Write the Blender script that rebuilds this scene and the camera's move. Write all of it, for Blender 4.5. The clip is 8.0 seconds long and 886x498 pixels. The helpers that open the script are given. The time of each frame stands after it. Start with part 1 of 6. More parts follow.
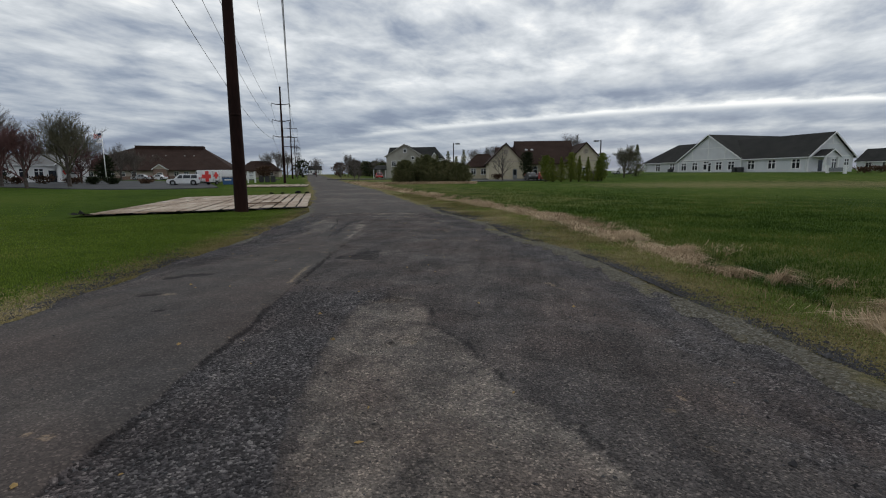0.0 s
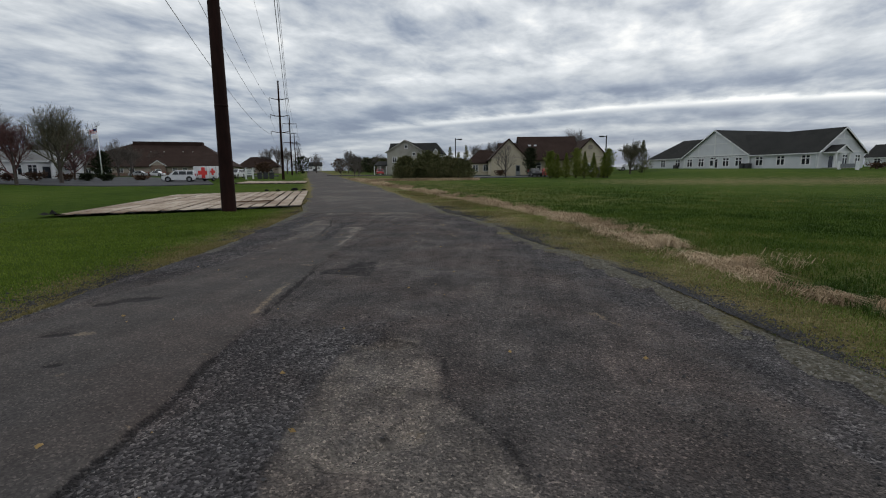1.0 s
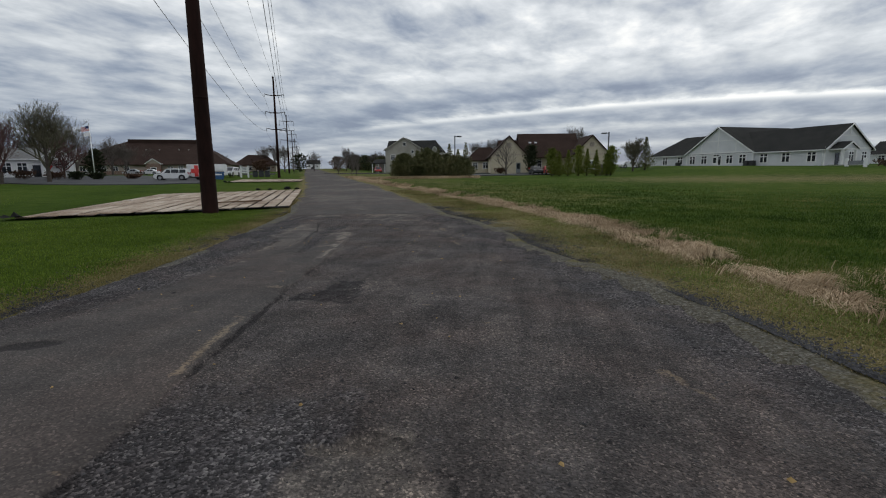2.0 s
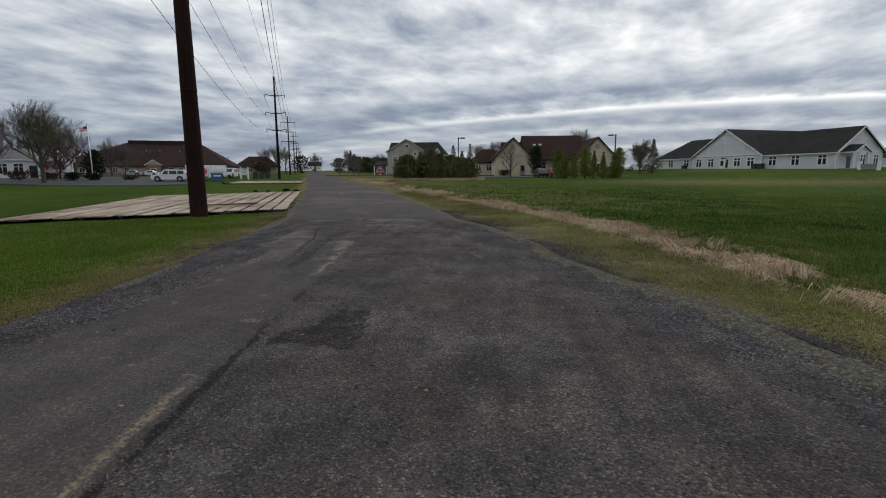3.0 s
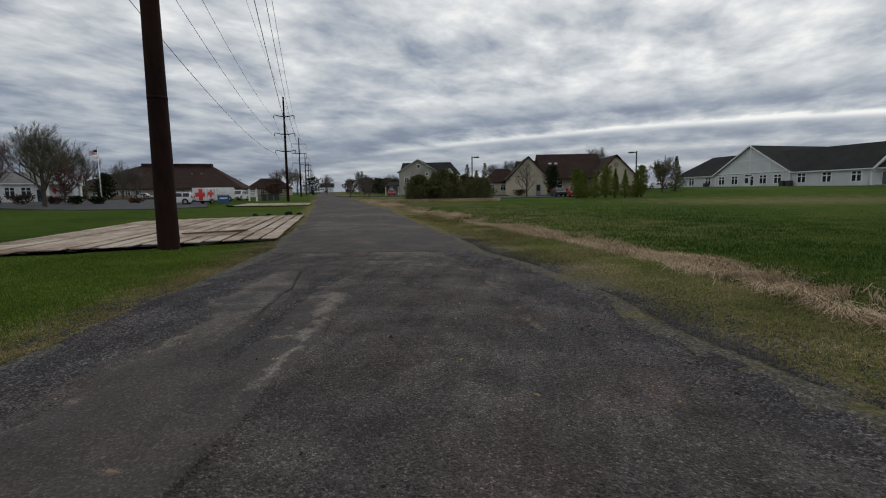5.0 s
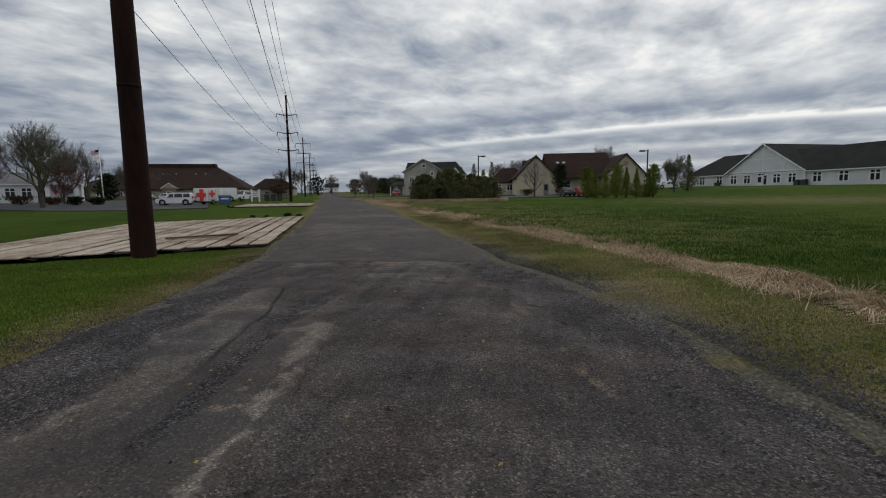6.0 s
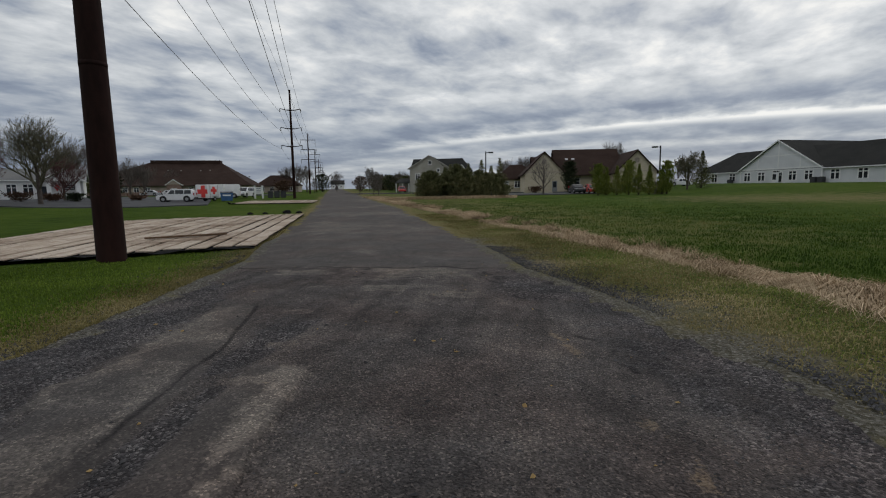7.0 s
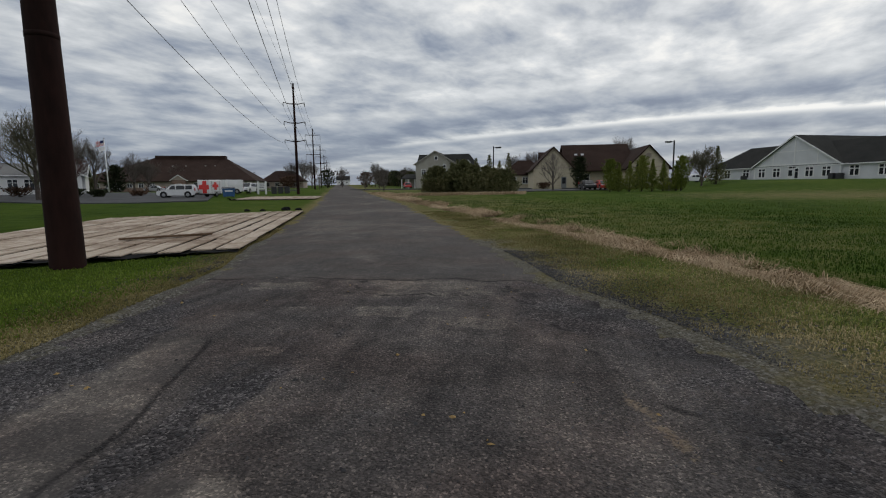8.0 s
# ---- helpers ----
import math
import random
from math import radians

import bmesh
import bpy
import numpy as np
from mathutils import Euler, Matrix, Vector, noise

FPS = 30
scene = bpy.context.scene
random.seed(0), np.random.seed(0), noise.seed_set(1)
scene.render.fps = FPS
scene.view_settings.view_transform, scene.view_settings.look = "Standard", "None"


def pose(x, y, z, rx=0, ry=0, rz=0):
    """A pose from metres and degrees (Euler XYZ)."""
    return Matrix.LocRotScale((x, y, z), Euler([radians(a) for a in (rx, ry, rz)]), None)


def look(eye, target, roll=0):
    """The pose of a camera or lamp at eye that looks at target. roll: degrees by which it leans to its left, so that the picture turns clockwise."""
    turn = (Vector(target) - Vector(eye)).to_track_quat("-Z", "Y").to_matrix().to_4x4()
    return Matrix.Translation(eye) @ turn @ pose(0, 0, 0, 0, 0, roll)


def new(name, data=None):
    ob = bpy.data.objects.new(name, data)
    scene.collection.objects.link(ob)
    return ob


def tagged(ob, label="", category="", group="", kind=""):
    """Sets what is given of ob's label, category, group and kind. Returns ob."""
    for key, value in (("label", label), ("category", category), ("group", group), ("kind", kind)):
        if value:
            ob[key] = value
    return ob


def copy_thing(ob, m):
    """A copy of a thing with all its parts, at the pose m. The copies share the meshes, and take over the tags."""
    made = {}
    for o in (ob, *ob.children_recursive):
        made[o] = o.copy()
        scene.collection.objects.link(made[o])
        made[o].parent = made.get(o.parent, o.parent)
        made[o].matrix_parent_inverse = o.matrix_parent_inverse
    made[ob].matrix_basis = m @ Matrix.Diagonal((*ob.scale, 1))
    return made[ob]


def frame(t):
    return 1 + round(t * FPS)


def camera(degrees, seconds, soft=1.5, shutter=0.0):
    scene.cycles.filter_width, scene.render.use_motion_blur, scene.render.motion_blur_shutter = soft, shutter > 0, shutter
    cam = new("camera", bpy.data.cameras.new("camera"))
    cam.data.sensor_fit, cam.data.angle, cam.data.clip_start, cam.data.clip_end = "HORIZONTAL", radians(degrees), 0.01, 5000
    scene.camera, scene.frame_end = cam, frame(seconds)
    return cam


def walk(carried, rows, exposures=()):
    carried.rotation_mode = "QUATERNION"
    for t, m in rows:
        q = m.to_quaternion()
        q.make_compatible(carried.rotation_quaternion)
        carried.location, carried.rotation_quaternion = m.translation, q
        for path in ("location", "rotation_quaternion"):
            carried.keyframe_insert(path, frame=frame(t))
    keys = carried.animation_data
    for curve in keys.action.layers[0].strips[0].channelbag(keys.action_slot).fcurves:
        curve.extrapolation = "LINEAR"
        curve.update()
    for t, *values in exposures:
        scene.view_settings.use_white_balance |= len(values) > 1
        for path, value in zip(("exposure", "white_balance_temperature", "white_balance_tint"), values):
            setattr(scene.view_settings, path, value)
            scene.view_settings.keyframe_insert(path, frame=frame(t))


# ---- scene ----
cam = camera(86.0, 8.0, soft=1.1)
PATH = [
    (0, (1.248, -1.19, 1.634), (0.969, 0.768, 1.336), -0.4),
    (0.5, (1.046, -0.346, 1.625), (0.761, 1.61, 1.318), -0.4),
    (1, (0.857, 0.562, 1.643), (0.574, 2.517, 1.33), -0.4),
    (1.5, (0.711, 1.387, 1.639), (0.429, 3.341, 1.323), -0.4),
    (1.7, (0.661, 1.744, 1.647), (0.382, 3.698, 1.324), -0.5),
    (2.8, (0.143, 3.509, 1.623), (-0.137, 5.464, 1.308), -0.4),
    (3, (0.018, 3.836, 1.592), (-0.266, 5.791, 1.28), -0.3),
    (3.5, (-0.168, 4.664, 1.583), (-0.462, 6.624, 1.316), -0.3),
    (4, (-0.476, 5.51, 1.619), (-0.793, 7.471, 1.384), -0.6),
    (4.5, (-0.655, 6.313, 1.624), (-0.979, 8.273, 1.396), -0.6),
    (5.8, (-1.107, 8.555, 1.635), (-1.46, 10.51, 1.404), -1.0),
    (6, (-1.215, 8.881, 1.637), (-1.57, 10.836, 1.408), -0.9),
    (6.5, (-1.393, 9.717, 1.613), (-1.754, 11.67, 1.379), -0.8),
    (7, (-1.636, 10.55, 1.595), (-2.014, 12.499, 1.355), -0.8),
    (7.5, (-1.824, 11.416, 1.59), (-2.208, 13.363, 1.343), -0.7),
    (8, (-2.088, 12.233, 1.589), (-2.489, 14.175, 1.333), -0.7),
]
walk(cam, [(t, look(eye, goal, roll)) for t, eye, goal, roll in PATH], exposures=[(0, 0.13, 6430, 10), (3.0, 0.13, 6430, 10), (4.2, 0.0, 6450, 10), (6.0, -0.05, 6530, 10.4), (8.0, -0.01, 6530, 10.4)])

# ---- world and light ----
world = bpy.data.worlds.new("overcast_sky")
scene.world = world
world.use_nodes = True
wt = world.node_tree
wt.nodes.clear()


def wn(kind, **k):
    n = wt.nodes.new(kind)
    for a, b in k.items():
        n.inputs[a].default_value = b
    return n


def wmath(op, a, b=None):
    n = wt.nodes.new("ShaderNodeMath")
    n.operation = op
    for i, v in enumerate((a, b)):
        if v is None:
            continue
        if isinstance(v, (int, float)):
            n.inputs[i].default_value = v
        else:
            wt.links.new(v, n.inputs[i])
    return n.outputs[0]


SUN_EL, SUN_AZ = radians(38), radians(22)
tc = wn("ShaderNodeTexCoord")
sep = wn("ShaderNodeSeparateXYZ")
wt.links.new(tc.outputs["Generated"], sep.inputs[0])
up = wmath("ADD", wmath("MAXIMUM", sep.outputs[2], 0.0), 0.11)
# a flat cloud deck overhead, seen in perspective
cx, cy = wmath("DIVIDE", sep.outputs[0], up), wmath("DIVIDE", sep.outputs[1], up)
ca, sa = math.cos(radians(-17)), math.sin(radians(-17))
rx = wmath("ADD", wmath("MULTIPLY", cx, ca), wmath("MULTIPLY", cy, sa))
ry = wmath("ADD", wmath("MULTIPLY", cx, -sa), wmath("MULTIPLY", cy, ca))
comb = wn("ShaderNodeCombineXYZ")
wt.links.new(wmath("MULTIPLY", rx, 0.12), comb.inputs[0])
wt.links.new(ry, comb.inputs[1])
band = wn("ShaderNodeTexNoise", Scale=0.75, Detail=3.0, Roughness=0.4, Distortion=0.1)
wt.links.new(comb.outputs[0], band.inputs["Vector"])
comb2 = wn("ShaderNodeCombineXYZ")
wt.links.new(wmath("MULTIPLY", rx, 1.35), comb2.inputs[0])
wt.links.new(ry, comb2.inputs[1])
comb2.inputs[2].default_value = 3.7
puff = wn("ShaderNodeTexNoise", Scale=2.5, Detail=6.0, Roughness=0.55, Distortion=0.15)
wt.links.new(comb2.outputs[0], puff.inputs["Vector"])
# overhead single puffs show, low down their long rows
row_share = wmath("MINIMUM", wmath("MAXIMUM", wmath("SUBTRACT", 0.85, wmath("MULTIPLY", sep.outputs[2], 2.3)), 0.22), 0.75)
mixv = wmath("ADD", wmath("MULTIPLY", band.outputs[0], row_share), wmath("MULTIPLY", puff.outputs[0], wmath("SUBTRACT", 1.0, row_share)))
# a long thin gap in the deck, with a thicker roll beside it
wavy = wmath("ADD", ry, wmath("MULTIPLY", wmath("SUBTRACT", puff.outputs[0], 0.5), 0.3))


def roll(at_, width, amount):
    d = wmath("DIVIDE", wmath("SUBTRACT", wavy, at_), width)
    far_ = wmath("MINIMUM", wmath("MAXIMUM", wmath("ADD", wmath("MULTIPLY", rx, 0.5), 1.9), 0.0), 1.0)
    return wmath("MULTIPLY", wmath("MULTIPLY", wmath("POWER", 2.718, wmath("MULTIPLY", wmath("MULTIPLY", d, d), -1.0)), far_), amount)


rolls = wmath("ADD", wmath("ADD", roll(4.25, 0.11, 0.15), roll(4.8, 0.32, -0.05)), wmath("ADD", roll(3.74, 0.24, -0.085), roll(3.05, 0.26, 0.065)))
# the veil is thinner, and brighter, towards the hidden sun
sunv = wn("ShaderNodeVectorMath")
sunv.operation = "DOT_PRODUCT"
sunv.inputs[1].default_value = (math.sin(SUN_AZ) * math.cos(SUN_EL), math.cos(SUN_AZ) * math.cos(SUN_EL), math.sin(SUN_EL))
wt.links.new(tc.outputs["Generated"], sunv.inputs[0])
glow = wmath("MULTIPLY", wmath("POWER", wmath("MAXIMUM", sunv.outputs["Value"], 0.0), 5.0), 0.04)
# the deck looks thicker and bluer low down, where the eye goes through more of it
low = wmath("MULTIPLY", wmath("SUBTRACT", wmath("MINIMUM", wmath("MAXIMUM", sep.outputs[2], 0.0), 0.26), 0.14), 0.50)
lift = wmath("ADD", wmath("ADD", wmath("MULTIPLY", wmath("SUBTRACT", mixv, 0.5), 0.80), 0.512), wmath("ADD", rolls, wmath("ADD", glow, low)))
ramp = wn("ShaderNodeValToRGB")
wt.links.new(lift, ramp.inputs[0])
cr = ramp.color_ramp
cr.elements[0].position, cr.elements[0].color = 0.395, (0.195, 0.232, 0.31, 1)
cr.elements[1].position, cr.elements[1].color = 0.70, (0.885, 0.885, 0.86, 1)
for pos, col in ((0.46, (0.28, 0.322, 0.392, 1)), (0.52, (0.412, 0.448, 0.497, 1)), (0.57, (0.53, 0.56, 0.586, 1)), (0.63, (0.67, 0.695, 0.712, 1))):
    e = cr.elements.new(pos)
    e.color = col
sky = wt.nodes.new("ShaderNodeTexSky")
sky.sky_type = "NISHITA"
sky.sun_disc = False
sky.sun_elevation, sky.sun_rotation = SUN_EL, SUN_AZ
bg_sky = wn("ShaderNodeBackground", Strength=0.06)
wt.links.new(sky.outputs[0], bg_sky.inputs[0])
bg_cloud = wn("ShaderNodeBackground", Strength=1.08)
wt.links.new(ramp.outputs[0], bg_cloud.inputs[0])
mixs = wn("ShaderNodeMixShader", Fac=0.9)
wt.links.new(bg_sky.outputs[0], mixs.inputs[1])
wt.links.new(bg_cloud.outputs[0], mixs.inputs[2])
outw = wn("ShaderNodeOutputWorld")
wt.links.new(mixs.outputs[0], outw.inputs[0])

sun = new("sun", bpy.data.lights.new("sun", "SUN"))
sun.data.energy, sun.data.angle, sun.data.color = 0.5, radians(40), (1.0, 0.96, 0.9)
sun.matrix_world = look((60, 150, 120), (60 - 150 * math.sin(SUN_AZ) * math.cos(SUN_EL), 150 - 150 * math.cos(SUN_AZ) * math.cos(SUN_EL), 120 - 150 * math.sin(SUN_EL)))


# ---- materials ----
def material(name):
    m = bpy.data.materials.new(name)
    m.use_nodes = True
    nt = m.node_tree
    return m, nt, nt.nodes["Principled BSDF"]


def node(nt, kind, **k):
    n = nt.nodes.new(kind)
    for a, b in k.items():
        n.inputs[a].default_value = b
    return n


def coords(nt, scale=(1, 1, 1), which="Object"):
    t = nt.nodes.new("ShaderNodeTexCoord")
    mp = nt.nodes.new("ShaderNodeMapping")
    mp.inputs["Scale"].default_value = scale
    nt.links.new(t.outputs[which], mp.inputs[0])
    return mp.outputs[0]


def world_coords(nt):
    return nt.nodes.new("ShaderNodeNewGeometry").outputs["Position"]


def tex(nt, vec, scale, detail=4.0, rough=0.55):
    n = node(nt, "ShaderNodeTexNoise", Scale=scale, Detail=detail, Roughness=rough)
    nt.links.new(vec, n.inputs["Vector"])
    return n.outputs[0]


def ramp_of(nt, fac, stops):
    r = nt.nodes.new("ShaderNodeValToRGB")
    nt.links.new(fac, r.inputs[0])
    el = r.color_ramp.elements
    el[0].position, el[1].position = stops[0][0], stops[-1][0]
    el[0].color, el[1].color = (*stops[0][1], 1), (*stops[-1][1], 1)
    for pos, col in stops[1:-1]:
        el.new(pos).color = (*col, 1)
    return r.outputs[0]


def blend(nt, fac, a, b, mode="MIX"):
    n = nt.nodes.new("ShaderNodeMix")
    n.data_type, n.blend_type = "RGBA", mode
    for sock, v in ((n.inputs[0], fac), (n.inputs[6], a), (n.inputs[7], b)):
        if isinstance(v, (int, float)):
            sock.default_value = v
        elif isinstance(v, tuple):
            sock.default_value = (*v, 1)
        else:
            nt.links.new(v, sock)
    return n.outputs[2]


def calc(nt, op, a, b=0.0, clamp=False):
    n = nt.nodes.new("ShaderNodeMath")
    n.operation, n.use_clamp = op, clamp
    for i, v in enumerate((a, b)):
        if isinstance(v, (int, float)):
            n.inputs[i].default_value = v
        else:
            nt.links.new(v, n.inputs[i])
    return n.outputs[0]


def attr(nt, name):
    n = nt.nodes.new("ShaderNodeAttribute")
    n.attribute_name = name
    return n.outputs["Fac"]


def bump(nt, bsdf, height, strength, dist):
    b = node(nt, "ShaderNodeBump", Strength=strength, Distance=dist)
    nt.links.new(height, b.inputs["Height"])
    nt.links.new(b.outputs[0], bsdf.inputs["Normal"])


def plain(name, dark, light, scale=3.0, rough=0.6, metal=0.0, relief=0.0, stretch=(1, 1, 1), spread=0.0, fine=8.0):
    """Two-scale mottled surface between two base colours."""
    m, nt, b = material(name)
    v = coords(nt, stretch)
    a = tex(nt, v, scale, 5)
    f = tex(nt, v, scale * fine, 3)
    s = calc(nt, "ADD", calc(nt, "MULTIPLY", a, 0.65), calc(nt, "MULTIPLY", f, 0.35))
    col = ramp_of(nt, s, ((0.36, dark), (0.64, light)))
    if spread:
        r = nt.nodes.new("ShaderNodeObjectInfo").outputs["Random"]
        hs = node(nt, "ShaderNodeHueSaturation")
        nt.links.new(calc(nt, "ADD", calc(nt, "MULTIPLY", r, spread), 1 - spread / 2), hs.inputs["Value"])
        nt.links.new(col, hs.inputs["Color"])
        col = hs.outputs[0]
    nt.links.new(col, b.inputs["Base Color"])
    b.inputs["Roughness"].default_value, b.inputs["Metallic"].default_value = rough, metal
    if rough >= 0.7:
        b.inputs["Specular IOR Level"].default_value = 0.12
    if relief:
        bump(nt, b, s, 0.6, relief)
    return m


def island_mat(name, stops, rough=0.7, vary=1.3):
    """Blades and leaves: each takes its own shade."""
    m, nt, b = material(name)
    r = nt.nodes.new("ShaderNodeNewGeometry").outputs["Random Per Island"]
    big = calc(nt, "ADD", tex(nt, world_coords(nt), 0.45, 4), tex(nt, world_coords(nt), 0.09, 3))
    big = calc(nt, "ADD", calc(nt, "MULTIPLY", calc(nt, "SUBTRACT", big, 1.0), vary), 0.5)
    s = calc(nt, "ADD", calc(nt, "MULTIPLY", r, 0.42), calc(nt, "MULTIPLY", big, 0.66))
    nt.links.new(ramp_of(nt, s, stops), b.inputs["Base Color"])
    b.inputs["Roughness"].default_value = rough
    b.inputs["Specular IOR Level"].default_value = 0.08
    return m


def clapboard(name, dark, light, pitch):
    """Horizontal lap siding."""
    m, nt, b = material(name)
    v = coords(nt)
    s = nt.nodes.new("ShaderNodeSeparateXYZ")
    nt.links.new(v, s.inputs[0])
    saw = calc(nt, "FRACT", calc(nt, "DIVIDE", s.outputs[2], pitch))
    stain = tex(nt, v, 0.5, 5)
    nt.links.new(ramp_of(nt, stain, ((0.35, dark), (0.65, light))), b.inputs["Base Color"])
    b.inputs["Roughness"].default_value = 0.55
    bump(nt, b, saw, 0.7, 0.02)
    return m


def courses(name, a, bcol, mortar, w, h):
    m, nt, b = material(name)
    t = nt.nodes.new("ShaderNodeTexCoord")
    s = nt.nodes.new("ShaderNodeSeparateXYZ")
    c = nt.nodes.new("ShaderNodeCombineXYZ")
    nt.links.new(t.outputs["Object"], s.inputs[0])
    nt.links.new(calc(nt, "ADD", s.outputs[0], s.outputs[1]), c.inputs[0])
    nt.links.new(s.outputs[2], c.inputs[1])
    br = node(nt, "ShaderNodeTexBrick", Color1=(*a, 1), Color2=(*bcol, 1), Mortar=(*mortar, 1), Scale=1.0)
    br.inputs["Brick Width"].default_value, br.inputs["Row Height"].default_value = w, h
    br.inputs["Mortar Size"].default_value = 0.012
    nt.links.new(c.outputs[0], br.inputs["Vector"])
    n = tex(nt, t.outputs["Object"], 0.7, 5)
    nt.links.new(blend(nt, calc(nt, "MULTIPLY", n, 0.5), br.outputs[0], mortar), b.inputs["Base Color"])
    b.inputs["Roughness"].default_value = 0.85
    bump(nt, b, br.outputs["Fac"], -0.5, 0.01)
    return m


def shingles(name, dark, light):
    m, nt, b = material(name)
    v = coords(nt)
    s = nt.nodes.new("ShaderNodeSeparateXYZ")
    nt.links.new(v, s.inputs[0])
    saw = calc(nt, "FRACT", calc(nt, "DIVIDE", s.outputs[2], 0.085))
    a, f = tex(nt, v, 0.35, 5), tex(nt, v, 9.0, 3)
    mixn = calc(nt, "ADD", calc(nt, "MULTIPLY", a, 0.5), calc(nt, "MULTIPLY", f, 0.5))
    nt.links.new(ramp_of(nt, mixn, ((0.35, dark), (0.65, light))), b.inputs["Base Color"])
    b.inputs["Roughness"].default_value = 0.95
    b.inputs["Specular IOR Level"].default_value = 0.15
    bump(nt, b, calc(nt, "ADD", saw, f), 0.5, 0.02)
    return m


def glass_mat(name):
    m, nt, b = material(name)
    v = tex(nt, coords(nt), 1.3, 3)
    nt.links.new(ramp_of(nt, v, ((0.3, (0.012, 0.014, 0.018)), (0.7, (0.03, 0.034, 0.04)))), b.inputs["Base Color"])
    b.inputs["Roughness"].default_value = 0.06
    return m


def road_mat():
    m, nt, b = material("worn_asphalt")
    p = world_coords(nt)
    big, mid, fine = tex(nt, p, 0.45, 5), tex(nt, p, 3.2, 6, 0.6), tex(nt, p, 34.0, 4, 0.65)
    vor = node(nt, "ShaderNodeTexVoronoi", Scale=58.0)
    nt.links.new(p, vor.inputs["Vector"])
    chip = nt.nodes.new("ShaderNodeSeparateColor")
    nt.links.new(vor.outputs["Color"], chip.inputs[0])
    vor2 = node(nt, "ShaderNodeTexVoronoi", Scale=72.0)
    nt.links.new(p, vor2.inputs["Vector"])
    chip2 = nt.nodes.new("ShaderNodeSeparateColor")
    nt.links.new(vor2.outputs["Color"], chip2.inputs[0])
    # bound asphalt: fine aggregate in dark binder
    s = calc(nt, "ADD", calc(nt, "MULTIPLY", mid, 0.5), calc(nt, "MULTIPLY", big, 0.5))
    tar = ramp_of(nt, s, ((0.36, (0.060, 0.056, 0.056)), (0.52, (0.083, 0.078, 0.077)), (0.66, (0.114, 0.106, 0.101))))
    agg = ramp_of(nt, chip2.outputs[0], ((0.0, (0.35, 0.35, 0.35)), (0.6, (0.95, 0.95, 0.95)), (0.88, (1.35, 1.32, 1.3)), (1.0, (2.7, 2.6, 2.45))))
    tar = blend(nt, 0.8, tar, agg, "MULTIPLY")
    # loose grey chips
    loose = ramp_of(nt, chip.outputs[0], ((0.0, (0.020, 0.020, 0.021)), (0.5, (0.050, 0.048, 0.051)), (0.85, (0.100, 0.097, 0.102)), (1.0, (0.19, 0.187, 0.187))))
    edge = calc(nt, "ADD", attr(nt, "loose"), calc(nt, "MULTIPLY", calc(nt, "SUBTRACT", mid, 0.5), 1.3))
    edge = calc(nt, "MULTIPLY", calc(nt, "SUBTRACT", edge, 0.32), 3.2, True)
    col = blend(nt, edge, tar, loose)
    # smooth trowelled overlay
    sm = ramp_of(nt, s, ((0.35, (0.054, 0.051, 0.050)), (0.65, (0.064, 0.060, 0.058))))
    sm = blend(nt, 0.45, sm, agg, "MULTIPLY")
    sme = calc(nt, "MULTIPLY", calc(nt, "SUBTRACT", calc(nt, "ADD", attr(nt, "smooth"), calc(nt, "MULTIPLY", calc(nt, "SUBTRACT", mid, 0.5), 0.5)), 0.35), 4.0, True)
    col = blend(nt, calc(nt, "MULTIPLY", sme, 0.85), col, sm)
    calm = calc(nt, "SUBTRACT", 1.0, calc(nt, "MULTIPLY", attr(nt, "smooth"), 0.92))
    # bleached old surface and dust, scuffed through in spots
    scuff = tex(nt, p, 11.0, 6, 0.68)
    pale = blend(nt, 0.7, ramp_of(nt, s, ((0.35, (0.135, 0.126, 0.115)), (0.65, (0.195, 0.18, 0.162)))), agg, "MULTIPLY")
    pf = calc(nt, "ADD", attr(nt, "pale"), calc(nt, "MULTIPLY", calc(nt, "MULTIPLY", calc(nt, "SUBTRACT", mid, 0.5), 0.9), calm))
    pf = calc(nt, "ADD", pf, calc(nt, "MULTIPLY", calc(nt, "SUBTRACT", fine, 0.5), 0.6))
    pf = calc(nt, "ADD", pf, calc(nt, "MULTIPLY", calc(nt, "SUBTRACT", scuff, 0.5), 0.9))
    pf = calc(nt, "MULTIPLY", calc(nt, "SUBTRACT", pf, 0.32), 2.2, True)
    col = blend(nt, calc(nt, "MULTIPLY", pf, 0.85), col, pale)
    tan = ramp_of(nt, fine, ((0.35, (0.16, 0.125, 0.085)), (0.65, (0.30, 0.25, 0.18))))
    tf = calc(nt, "ADD", attr(nt, "tan"), calc(nt, "MULTIPLY", calc(nt, "SUBTRACT", fine, 0.5), 2.0))
    tf = calc(nt, "ADD", tf, calc(nt, "MULTIPLY", calc(nt, "SUBTRACT", scuff, 0.5), 1.6))
    tf = calc(nt, "MULTIPLY", calc(nt, "SUBTRACT", tf, 0.6), 2.5, True)
    tf = calc(nt, "MULTIPLY", tf, calc(nt, "MULTIPLY", attr(nt, "tan"), 1.0, True))
    col = blend(nt, calc(nt, "MULTIPLY", tf, 0.6), col, tan)
    # blotches, and streaks along the way of the traffic
    blot = ramp_of(nt, tex(nt, p, 1.15, 7, 0.62), ((0.34, (0.62, 0.61, 0.62)), (0.5, (1.12, 1.11, 1.11)), (0.66, (1.75, 1.71, 1.66))))
    col = blend(nt, calc(nt, "ADD", calc(nt, "MULTIPLY", calm, 0.36), 0.26), col, blot, "MULTIPLY")
    mp = nt.nodes.new("ShaderNodeMapping")
